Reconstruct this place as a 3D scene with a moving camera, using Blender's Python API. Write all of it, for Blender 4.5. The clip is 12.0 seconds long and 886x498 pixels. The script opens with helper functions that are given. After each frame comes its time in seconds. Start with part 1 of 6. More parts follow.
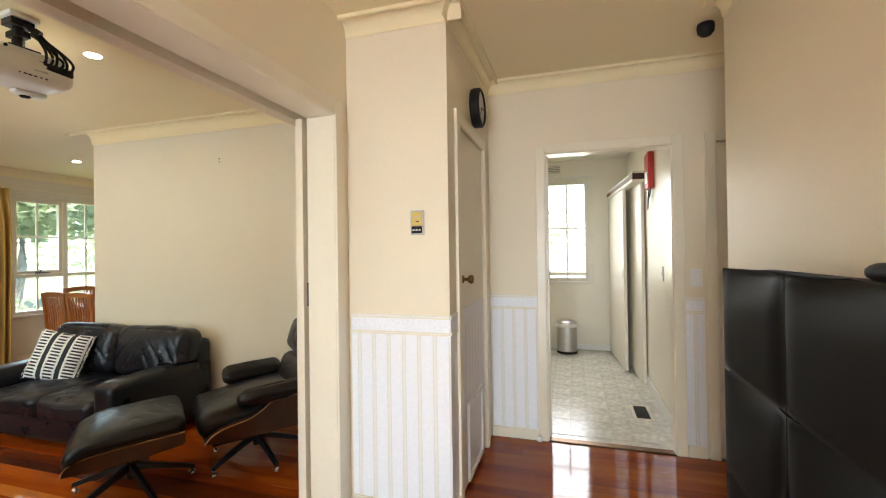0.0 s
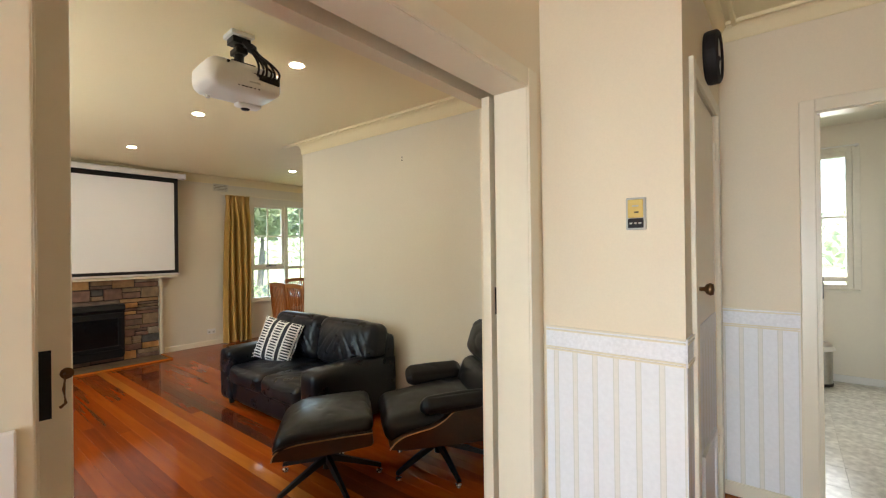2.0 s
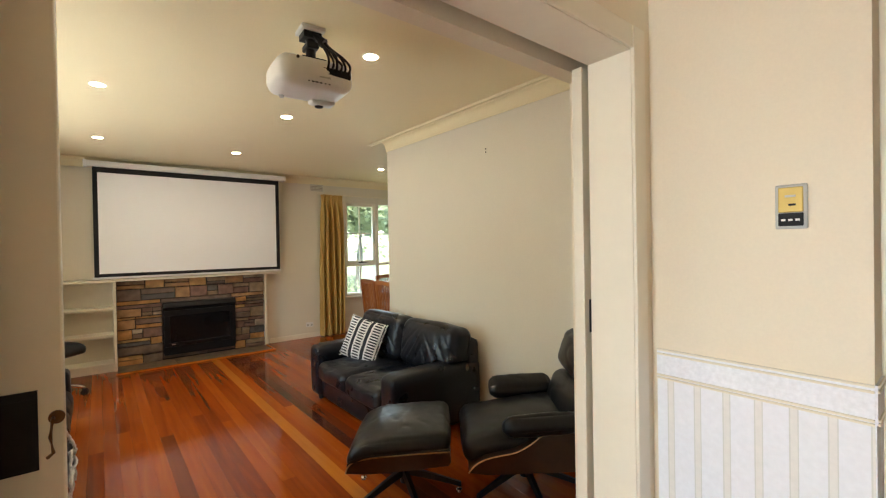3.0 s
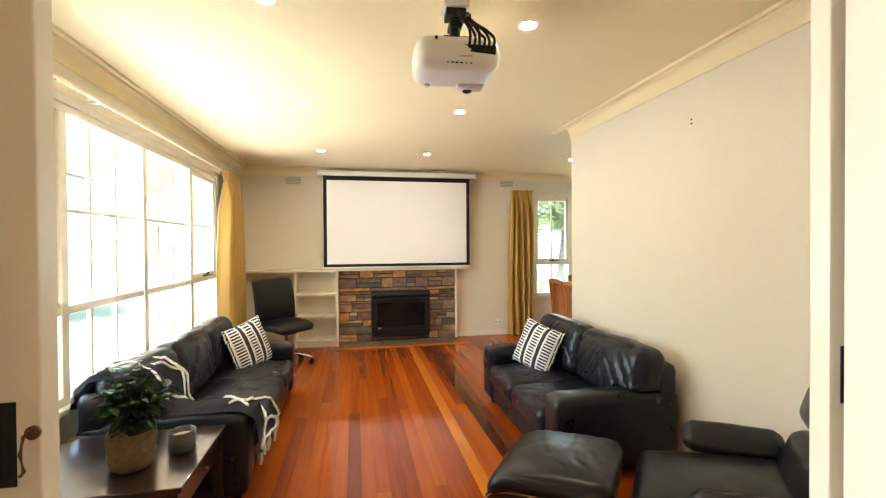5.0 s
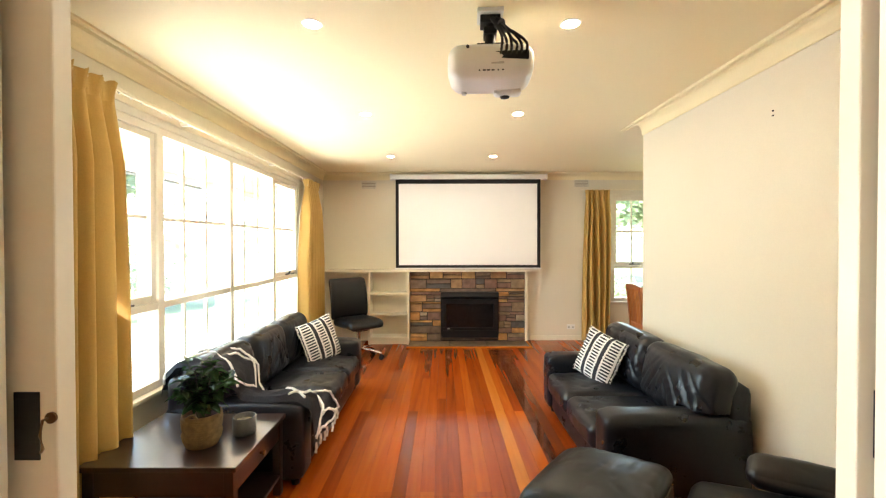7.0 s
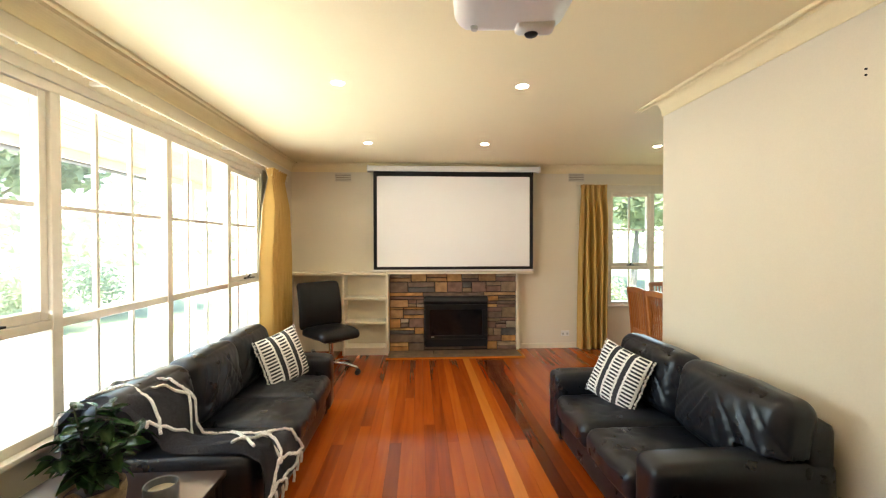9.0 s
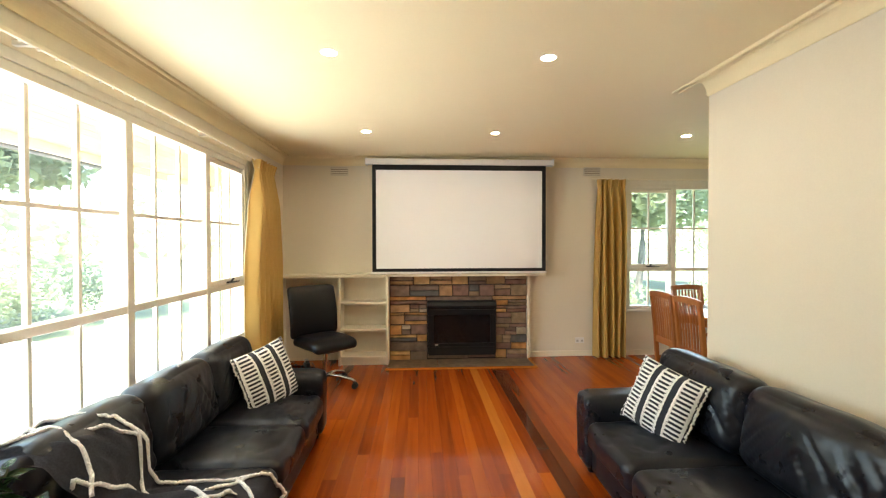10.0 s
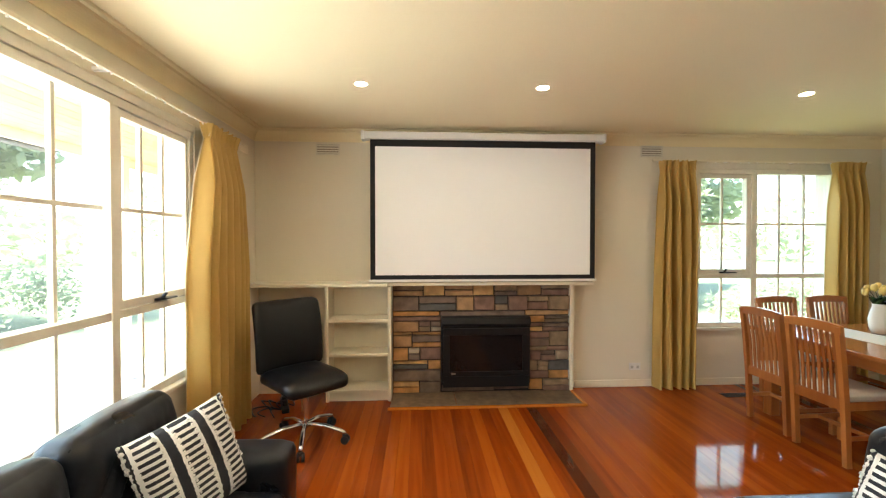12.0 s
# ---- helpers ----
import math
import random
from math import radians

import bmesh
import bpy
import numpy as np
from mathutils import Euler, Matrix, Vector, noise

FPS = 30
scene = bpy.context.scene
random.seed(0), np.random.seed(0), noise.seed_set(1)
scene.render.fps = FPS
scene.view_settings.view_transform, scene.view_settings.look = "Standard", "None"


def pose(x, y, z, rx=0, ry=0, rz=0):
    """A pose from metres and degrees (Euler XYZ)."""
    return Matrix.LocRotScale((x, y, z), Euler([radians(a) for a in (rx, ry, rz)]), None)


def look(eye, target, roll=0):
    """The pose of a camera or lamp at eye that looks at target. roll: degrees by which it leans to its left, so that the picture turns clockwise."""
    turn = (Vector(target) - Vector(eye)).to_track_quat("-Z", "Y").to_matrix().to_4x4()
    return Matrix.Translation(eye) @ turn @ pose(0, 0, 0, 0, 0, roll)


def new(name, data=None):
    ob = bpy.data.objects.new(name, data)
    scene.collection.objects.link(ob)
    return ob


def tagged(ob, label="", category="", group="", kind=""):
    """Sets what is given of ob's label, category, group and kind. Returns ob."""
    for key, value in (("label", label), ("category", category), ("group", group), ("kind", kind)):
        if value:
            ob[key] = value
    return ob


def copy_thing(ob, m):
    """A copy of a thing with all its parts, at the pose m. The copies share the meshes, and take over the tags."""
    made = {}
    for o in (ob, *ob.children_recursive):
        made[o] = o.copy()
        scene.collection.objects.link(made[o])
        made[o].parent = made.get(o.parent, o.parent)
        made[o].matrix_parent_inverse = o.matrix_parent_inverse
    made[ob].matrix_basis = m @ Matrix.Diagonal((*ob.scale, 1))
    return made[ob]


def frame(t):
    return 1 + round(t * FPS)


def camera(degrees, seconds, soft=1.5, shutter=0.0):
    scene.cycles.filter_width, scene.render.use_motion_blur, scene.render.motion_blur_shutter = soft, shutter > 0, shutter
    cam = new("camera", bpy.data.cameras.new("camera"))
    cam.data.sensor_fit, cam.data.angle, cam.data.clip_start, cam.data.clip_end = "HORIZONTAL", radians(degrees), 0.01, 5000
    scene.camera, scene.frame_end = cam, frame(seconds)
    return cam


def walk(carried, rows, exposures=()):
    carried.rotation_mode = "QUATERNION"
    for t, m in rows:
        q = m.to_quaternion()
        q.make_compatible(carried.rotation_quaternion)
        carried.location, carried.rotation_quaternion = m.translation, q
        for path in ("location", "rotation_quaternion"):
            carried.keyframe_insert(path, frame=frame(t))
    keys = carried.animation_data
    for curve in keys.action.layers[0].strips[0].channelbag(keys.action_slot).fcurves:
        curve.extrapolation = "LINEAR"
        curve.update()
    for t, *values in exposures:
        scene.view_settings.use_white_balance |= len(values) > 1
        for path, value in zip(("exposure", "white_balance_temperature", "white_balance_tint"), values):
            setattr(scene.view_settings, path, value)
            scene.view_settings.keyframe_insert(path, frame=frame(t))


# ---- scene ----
cam = camera(91.9, 12.0, soft=1.2)
PATH = [
    (0, (-0.759, 0.974, 1.339), (-1.34, 2.887, 1.353), -0.8),
    (0.5, (-0.814, 1.11, 1.339), (-1.559, 2.966, 1.358), -0.8),
    (1, (-0.883, 1.209, 1.306), (-1.839, 2.966, 1.324), -0.8),
    (1.5, (-0.954, 1.217, 1.332), (-2.086, 2.866, 1.346), -0.7),
    (2, (-1.056, 1.258, 1.358), (-2.31, 2.816, 1.363), -0.7),
    (2.5, (-1.12, 1.352, 1.378), (-2.499, 2.801, 1.371), -0.8),
    (3, (-1.185, 1.487, 1.397), (-2.743, 2.741, 1.38), -1.0),
    (3.5, (-1.236, 1.6, 1.396), (-2.941, 2.645, 1.374), -0.9),
    (5.5, (-1.369, 1.983, 1.42), (-3.36, 2.172, 1.401), -0.3),
    (6, (-1.291, 2.074, 1.433), (-3.291, 2.103, 1.415), -0.2),
    (6.5, (-1.257, 2.113, 1.447), (-3.257, 2.115, 1.424), -0.1),
    (7, (-1.319, 2.12, 1.45), (-3.319, 2.123, 1.423), -0.1),
    (9, (-1.922, 2.036, 1.433), (-3.919, 2.147, 1.408), -0.1),
    (9.5, (-2.134, 2.014, 1.46), (-4.13, 2.129, 1.426), -0.1),
    (10, (-2.376, 1.992, 1.443), (-4.373, 2.107, 1.413), -0.1),
    (10.5, (-2.646, 1.929, 1.438), (-4.642, 2.05, 1.412), -0.1),
    (11, (-2.919, 1.936, 1.426), (-4.916, 2.044, 1.402), -0.1),
    (11.5, (-3.226, 1.918, 1.427), (-5.223, 2.029, 1.406), -0.2),
    (12, (-3.565, 1.882, 1.441), (-5.562, 1.998, 1.407), -0.0),
]
EXPOSURES = [(0, 2.84), (1, 2.76), (2.5, 2.62), (3.5, 2.76), (5.5, 3.48), (7, 3.53), (9, 3.15), (10, 3.09), (12, 3.06)]
walk(cam, [(t, look(eye, target, roll)) for t, eye, target, roll in PATH], EXPOSURES)


# ---- world and light ----
SUN_EL, SUN_ROT = radians(58), radians(150)
world = bpy.data.worlds.new("world")
scene.world = world
world.use_nodes = True
wn = world.node_tree.nodes
sky = wn.new("ShaderNodeTexSky")
sky.sky_type = "NISHITA"
sky.sun_disc = False
sky.sun_elevation, sky.sun_rotation = SUN_EL, SUN_ROT
sky.air_density, sky.dust_density, sky.ozone_density = 1.0, 1.0, 1.0
world.node_tree.links.new(sky.outputs[0], wn["Background"].inputs["Color"])
wn["Background"].inputs["Strength"].default_value = 0.15


def lamp(name, kind, m, energy, color, size=0.0, size_y=0.0):
    data = bpy.data.lights.new(name, kind)
    data.energy, data.color = energy, color
    if kind == "AREA":
        data.shape, data.size, data.size_y = "RECTANGLE", size, size_y
    ob = new(name, data)
    ob.matrix_world = m
    return ob


sun = lamp("sun", "SUN", look((0, -7, 13), (-4, 0, 0)), 5.0, (1.0, 0.95, 0.88))
sun.data.angle = radians(12)
# daylight lamps at the window openings and at an assumed, unseen entrance
DAY = (0.61, 0.83, 1.0)


def window_light(name, eye, target, energy, w, h, spread):
    a = lamp(name, "AREA", look(eye, target), energy, DAY, w, h)
    a.data.spread = radians(spread)
    return a


# cool light falls from the sky, warmer light comes up off the paving
window_light("daylight_wide_window_sky", (-4.9, -0.12, 1.40), (-4.95, 0.88, 0.72), 4.5, 3.2, 1.45, 105)
window_light("daylight_wide_window_ground", (-4.9, -0.14, 1.36), (-5.15, 0.88, 2.45), 6.4, 3.2, 1.40, 160).data.color = (0.98, 0.95, 0.94)
window_light("daylight_dining_window", (-7.84, 5.34, 1.37), (-5.0, 5.34, 0.4), 2.4, 1.35, 1.45, 120)
window_light("daylight_laundry_window", (-0.96, 7.18, 1.6), (-1.1, 5.0, 0.6), 3.0, 0.72, 1.3, 140).data.color = (1.0, 0.94, 0.88)
window_light("daylight_entrance", (-1.05, -1.68, 1.05), (-1.62, 2.9, 0.45), 3.5, 1.35, 2.0, 75).data.color = (0.80, 0.91, 1.0)


# ---- materials ----
def mat(name, color, rough=0.5, metal=0.0, spec=0.5, grain=0.0, grain_scale=40.0, stain=0.0, stain_scale=1.5, bump=0.0, bump_scale=80.0, fold=0.0, fold_scale=6.0, rand=0.0, emit=0.0, emit_color=None, coat=0.0):
    m = bpy.data.materials.new(name)
    m.use_nodes = True
    n, l = m.node_tree.nodes, m.node_tree.links
    b = n["Principled BSDF"]
    b.inputs["Roughness"].default_value = rough
    b.inputs["Metallic"].default_value = metal
    b.inputs["Specular IOR Level"].default_value = spec
    b.inputs["Coat Weight"].default_value = coat
    b.inputs["Coat Roughness"].default_value = 0.08
    if emit:
        b.inputs["Emission Color"].default_value = (*(emit_color or color), 1)
        b.inputs["Emission Strength"].default_value = emit
    tc = n.new("ShaderNodeTexCoord")
    base = n.new("ShaderNodeRGB")
    base.outputs[0].default_value = (*color, 1)
    out = base.outputs[0]

    def vary(out, scale, amount, detail):
        t = n.new("ShaderNodeTexNoise")
        t.inputs["Scale"].default_value, t.inputs["Detail"].default_value = scale, detail
        l.new(tc.outputs["Object"], t.inputs["Vector"])
        r = n.new("ShaderNodeMapRange")
        r.inputs["From Min"].default_value, r.inputs["From Max"].default_value = 0.3, 0.7
        r.inputs["To Min"].default_value, r.inputs["To Max"].default_value = 1 - amount, 1 + amount
        l.new(t.outputs["Fac"], r.inputs["Value"])
        return times(out, r.outputs[0])

    def times(out, value):
        v = n.new("ShaderNodeVectorMath")
        v.operation = "MULTIPLY"
        l.new(out, v.inputs[0])
        l.new(value, v.inputs[1])
        return v.outputs[0]

    if grain:
        out = vary(out, grain_scale, grain, 3)
    if stain:
        out = vary(out, stain_scale, stain, 4)
    if rand:
        o = n.new("ShaderNodeObjectInfo")
        r = n.new("ShaderNodeMapRange")
        r.inputs["To Min"].default_value, r.inputs["To Max"].default_value = 1 - rand, 1 + rand
        l.new(o.outputs["Random"], r.inputs["Value"])
        out = times(out, r.outputs[0])
    l.new(out, b.inputs["Base Color"])
    if bump:
        t = n.new("ShaderNodeTexNoise")
        t.inputs["Scale"].default_value, t.inputs["Detail"].default_value = bump_scale, 4
        l.new(tc.outputs["Object"], t.inputs["Vector"])
        bp = n.new("ShaderNodeBump")
        bp.inputs["Strength"].default_value, bp.inputs["Distance"].default_value = bump, 0.01
        l.new(t.outputs["Fac"], bp.inputs["Height"])
        if fold:
            f = n.new("ShaderNodeTexNoise")
            f.inputs["Scale"].default_value, f.inputs["Detail"].default_value, f.inputs["Distortion"].default_value = fold_scale, 2, 0.5
            l.new(tc.outputs["Object"], f.inputs["Vector"])
            fb = n.new("ShaderNodeBump")
            fb.inputs["Strength"].default_value, fb.inputs["Distance"].default_value = fold, 0.05
            l.new(f.outputs["Fac"], fb.inputs["Height"])
            l.new(fb.outputs[0], bp.inputs["Normal"])
        l.new(bp.outputs[0], b.inputs["Normal"])
    return m


def glass_mat(name):
    m = bpy.data.materials.new(name)
    m.use_nodes = True
    n, l = m.node_tree.nodes, m.node_tree.links
    n.remove(n["Principled BSDF"])
    fr, tr, gl, mx = n.new("ShaderNodeFresnel"), n.new("ShaderNodeBsdfTransparent"), n.new("ShaderNodeBsdfGlossy"), n.new("ShaderNodeMixShader")
    fr.inputs["IOR"].default_value = 1.45
    tr.inputs["Color"].default_value = (0.96, 0.98, 0.97, 1)
    gl.inputs["Roughness"].default_value = 0.02
    cap = n.new("ShaderNodeMath")
    cap.operation = "MINIMUM"
    cap.inputs[1].default_value = 0.04
    l.new(fr.outputs[0], cap.inputs[0])
    l.new(cap.outputs[0], mx.inputs[0])
    l.new(tr.outputs[0], mx.inputs[1])
    l.new(gl.outputs[0], mx.inputs[2])
    # a translucent share adds a pale veil, standing in for lens glare
    glare, veil = n.new("ShaderNodeBsdfTranslucent"), n.new("ShaderNodeMixShader")
    glare.inputs["Color"].default_value = (0.9, 0.95, 1.0, 1)
    veil.inputs[0].default_value = 0.010
    l.new(mx.outputs[0], veil.inputs[1])
    l.new(glare.outputs[0], veil.inputs[2])
    l.new(veil.outputs[0], n["Material Output"].inputs["Surface"])
    return m


def wood_mat(name, stops, rough, long_axis=0, ring=14.0, rand=True, coat=0.0, bump=0.05, spread=0.5):
    """Timber with grain along one axis; each object takes its own tone from the ramp."""
    m = bpy.data.materials.new(name)
    m.use_nodes = True
    n, l = m.node_tree.nodes, m.node_tree.links
    b = n["Principled BSDF"]
    tc, mp, oi = n.new("ShaderNodeTexCoord"), n.new("ShaderNodeMapping"), n.new("ShaderNodeObjectInfo")
    sc = [ring, ring, ring]
    sc[long_axis] = ring * 0.06
    mp.inputs["Scale"].default_value = sc
    shift = n.new("ShaderNodeVectorMath")
    shift.operation = "SCALE"
    shift.inputs[0].default_value = (37.0, 19.0, 53.0)
    l.new(oi.outputs["Random"], shift.inputs["Scale"])
    add = n.new("ShaderNodeVectorMath")
    l.new(tc.outputs["Object"], add.inputs[0])
    l.new(shift.outputs[0], add.inputs[1])
    l.new(add.outputs[0], mp.inputs["Vector"])
    t = n.new("ShaderNodeTexNoise")
    t.inputs["Scale"].default_value, t.inputs["Detail"].default_value, t.inputs["Distortion"].default_value = 2.0, 6, 0.6
    l.new(mp.outputs[0], t.inputs["Vector"])
    ramp = n.new("ShaderNodeValToRGB")
    e = ramp.color_ramp.elements
    while len(e) < len(stops):
        e.new(0.5)
    for k, (p, c) in enumerate(stops):
        e[k].position, e[k].color = p, (*c, 1)
    mix = n.new("ShaderNodeMath")
    mix.operation = "MULTIPLY_ADD"
    mix.inputs[1].default_value = 0.55
    l.new(t.outputs["Fac"], mix.inputs[0])
    if rand:
        h = n.new("ShaderNodeMath")
        h.operation = "MULTIPLY"
        h.inputs[1].default_value = spread
        l.new(oi.outputs["Random"], h.inputs[0])
        mid = n.new("ShaderNodeMath")
        mid.inputs[1].default_value = 0.25 - spread / 2
        l.new(h.outputs[0], mid.inputs[0])
        l.new(mid.outputs[0], mix.inputs[2])
    else:
        mix.inputs[2].default_value = 0.22
    l.new(mix.outputs[0], ramp.inputs["Fac"])
    l.new(ramp.outputs["Color"], b.inputs["Base Color"])
    b.inputs["Roughness"].default_value = rough
    b.inputs["Coat Weight"].default_value = coat
    b.inputs["Coat Roughness"].default_value = 0.06
    bp = n.new("ShaderNodeBump")
    bp.inputs["Strength"].default_value, bp.inputs["Distance"].default_value = bump, 0.004
    l.new(t.outputs["Fac"], bp.inputs["Height"])
    l.new(bp.outputs[0], b.inputs["Normal"])
    return m


WALL = mat("wall_paint", (0.76, 0.70, 0.565), 0.55, grain=0.015, grain_scale=120, stain=0.02, stain_scale=0.8, bump=0.06, bump_scale=160)
WALL_HALL = mat("hall_paint", (0.81, 0.718, 0.545), 0.5, grain=0.015, grain_scale=120, stain=0.02, stain_scale=0.8, bump=0.05, bump_scale=160)
CEIL = mat("ceiling_paint", (0.87, 0.765, 0.50), 0.7, grain=0.01, grain_scale=90, stain=0.02, stain_scale=0.6, bump=0.04, bump_scale=120)
TRIM = mat("trim_enamel", (0.82, 0.755, 0.60), 0.3, grain=0.01, grain_scale=30, stain=0.03, stain_scale=2.5, bump=0.03, bump_scale=40)
WHITE = mat("white_paint", (0.82, 0.81, 0.78), 0.4, grain=0.01, stain=0.02, bump=0.03)
LAUNDRY = mat("laundry_paint", (0.83, 0.775, 0.66), 0.4, grain=0.01, stain=0.02, bump=0.03)
WIN = mat("window_paint", (0.78, 0.74, 0.64), 0.35, grain=0.03, grain_scale=25, stain=0.05, bump=0.05)
GLASS = glass_mat("window_glass")
FLOOR = wood_mat("floor_timber", [(0.10, (0.11, 0.016, 0.003)), (0.38, (0.24, 0.039, 0.004)), (0.62, (0.33, 0.064, 0.006)), (0.92, (0.43, 0.108, 0.011))], 0.07, 0, 10.0, bump=0.012, spread=0.40)
FLOOR_DARK = wood_mat("floor_timber_dark", [(0.2, (0.055, 0.011, 0.004)), (0.8, (0.13, 0.028, 0.007))], 0.07, 0, 10.0, bump=0.012)
FLOOR_BROWN = wood_mat("floor_timber_brown", [(0.2, (0.10, 0.018, 0.004)), (0.8, (0.20, 0.042, 0.008))], 0.07, 0, 10.0, bump=0.012)
FLOOR_PALE = wood_mat("floor_timber_pale", [(0.2, (0.34, 0.082, 0.010)), (0.8, (0.50, 0.165, 0.022))], 0.07, 0, 16.0, bump=0.012)
for m_ in (FLOOR, FLOOR_DARK, FLOOR_BROWN, FLOOR_PALE):
    m_.node_tree.nodes["Principled BSDF"].inputs["Specular IOR Level"].default_value = 0.32
SUBFLOOR = mat("subfloor_dark", (0.05, 0.02, 0.01), 0.8)


def leather_mat(name, color, rough):
    """Black hide: pebble grain and slight wear in the gloss; creases are modelled."""
    m = bpy.data.materials.new(name)
    m.use_nodes = True
    n, l = m.node_tree.nodes, m.node_tree.links
    b = n["Principled BSDF"]
    b.inputs["Specular IOR Level"].default_value = 0.36
    tc = n.new("ShaderNodeTexCoord")

    def noise_tex(scale, detail, distortion, source):
        t = n.new("ShaderNodeTexNoise")
        t.inputs["Scale"].default_value, t.inputs["Detail"].default_value, t.inputs["Distortion"].default_value = scale, detail, distortion
        l.new(source, t.inputs["Vector"])
        return t.outputs["Fac"]

    def span(value, f0, f1, t0, t1):
        r = n.new("ShaderNodeMapRange")
        for key, z in (("From Min", f0), ("From Max", f1), ("To Min", t0), ("To Max", t1)):
            r.inputs[key].default_value = z
        l.new(value, r.inputs["Value"])
        return r.outputs[0]

    vor = n.new("ShaderNodeTexVoronoi")
    vor.inputs["Scale"].default_value = 260
    l.new(tc.outputs["Object"], vor.inputs["Vector"])
    fine = n.new("ShaderNodeBump")
    fine.inputs["Strength"].default_value, fine.inputs["Distance"].default_value = 0.10, 0.001
    l.new(vor.outputs["Distance"], fine.inputs["Height"])
    l.new(fine.outputs[0], b.inputs["Normal"])
    l.new(span(noise_tex(9, 3, 0.0, tc.outputs["Object"]), 0.3, 0.7, rough - 0.04, rough + 0.05), b.inputs["Roughness"])
    v = n.new("ShaderNodeVectorMath")
    v.operation = "MULTIPLY"
    v.inputs[0].default_value = color
    l.new(span(noise_tex(60, 3, 0.0, tc.outputs["Object"]), 0.3, 0.7, 0.85, 1.15), v.inputs[1])
    l.new(v.outputs[0], b.inputs["Base Color"])
    return m


LEATHER = leather_mat("black_leather", (0.0080, 0.0095, 0.0140), 0.30)
LEATHER2 = leather_mat("black_leather_soft", (0.0050, 0.0055, 0.0068), 0.32)
BLACK_METAL = mat("black_metal", (0.009, 0.009, 0.010), 0.38, spec=0.3, grain=0.1, bump=0.02)
BLACK_PLASTIC = mat("black_plastic", (0.016, 0.0145, 0.0145), 0.55, spec=0.22, grain=0.1, grain_scale=200, stain=0.1, bump=0.05, bump_scale=300)
CHROME = mat("chrome", (0.75, 0.75, 0.76), 0.12, metal=1.0, grain=0.03)
STEEL = mat("brushed_steel", (0.55, 0.55, 0.55), 0.28, metal=1.0, grain=0.08, grain_scale=60)
BRASS = mat("aged_bronze", (0.16, 0.085, 0.035), 0.35, metal=0.8, grain=0.2)
ROSEWOOD = wood_mat("rosewood_veneer", [(0.2, (0.009, 0.003, 0.0015)), (0.55, (0.030, 0.009, 0.003)), (0.9, (0.075, 0.023, 0.007))], 0.3, 0, 9.0, rand=False, coat=0.2)
PLY_EDGE = mat("plywood_edge", (0.5, 0.28, 0.12), 0.4, grain=0.15, grain_scale=60)
DARKWOOD = wood_mat("espresso_wood", [(0.2, (0.010, 0.0045, 0.003)), (0.8, (0.030, 0.011, 0.007))], 0.3, 0, 9.0, rand=False, coat=0.9)
DARKWOOD.node_tree.nodes["Principled BSDF"].inputs["Coat Roughness"].default_value = 0.2
CHERRY = wood_mat("cherry_wood", [(0.15, (0.26, 0.075, 0.018)), (0.55, (0.42, 0.14, 0.034)), (0.9, (0.55, 0.22, 0.06))], 0.28, 2, 9.0, coat=0.25)
CHERRY_TOP = wood_mat("cherry_wood_top", [(0.15, (0.28, 0.085, 0.02)), (0.55, (0.42, 0.14, 0.034)), (0.9, (0.55, 0.22, 0.06))], 0.2, 0, 7.0, rand=False, coat=0.4)
CURTAIN = mat("gold_curtain", (0.56, 0.36, 0.10), 0.6, grain=0.05, grain_scale=160, stain=0.06, stain_scale=3, bump=0.15, bump_scale=200)


def let_through(m, color, share):
    """Lets part of the light shine through a thin cloth."""
    n, l = m.node_tree.nodes, m.node_tree.links
    tr, mx = n.new("ShaderNodeBsdfTranslucent"), n.new("ShaderNodeMixShader")
    tr.inputs["Color"].default_value = (*color, 1)
    mx.inputs[0].default_value = share
    l.new(n["Principled BSDF"].outputs[0], mx.inputs[1])
    l.new(tr.outputs[0], mx.inputs[2])
    l.new(mx.outputs[0], n["Material Output"].inputs["Surface"])


let_through(CURTAIN, (0.80, 0.60, 0.24), 0.14)
LINING = mat("curtain_lining", (0.72, 0.66, 0.50), 0.8, grain=0.06, grain_scale=90, bump=0.1)
let_through(LINING, (0.75, 0.66, 0.45), 0.5)
SCREEN = mat("projection_screen", (0.88, 0.885, 0.895), 0.85, grain=0.004, grain_scale=300)
BLACKOUT = mat("screen_border", (0.008, 0.008, 0.009), 0.8)
MORTAR = mat("mortar_dark", (0.035, 0.03, 0.027), 0.9, grain=0.3, grain_scale=120, bump=0.4)
VINYL = mat("vinyl_floor", (0.66, 0.66, 0.61), 0.22, grain=0.16, grain_scale=24, stain=0.14, stain_scale=11, bump=0.03, rand=0.05)
# darker tone puts the shade behind the slats into the colour
VENT_BACK = mat("vent_shadowed_back", (0.30, 0.25, 0.18), 0.7, grain=0.05)
VENT = mat("vent_paint", (0.70, 0.66, 0.56), 0.5, grain=0.03)


# ---- mesh helpers ----
def part(name, bm, material, parent=None, label="", smooth=False, m=None):
    me = bpy.data.meshes.new(name)
    bmesh.ops.recalc_face_normals(bm, faces=bm.faces[:])
    bm.to_mesh(me)
    bm.free()
    if smooth:
        me.shade_smooth()
    me.materials.append(material)
    ob = new(name, me)
    if parent is not None:
        ob.parent = parent
    if m is not None:
        ob.matrix_local = m
    if label:
        ob["label"] = label
    return ob


def thing(name, m, label, category, group="", kind=""):
    ob = new(name)
    ob.empty_display_size = 0.1
    ob.matrix_world = m
    return tagged(ob, label, category, group, kind)


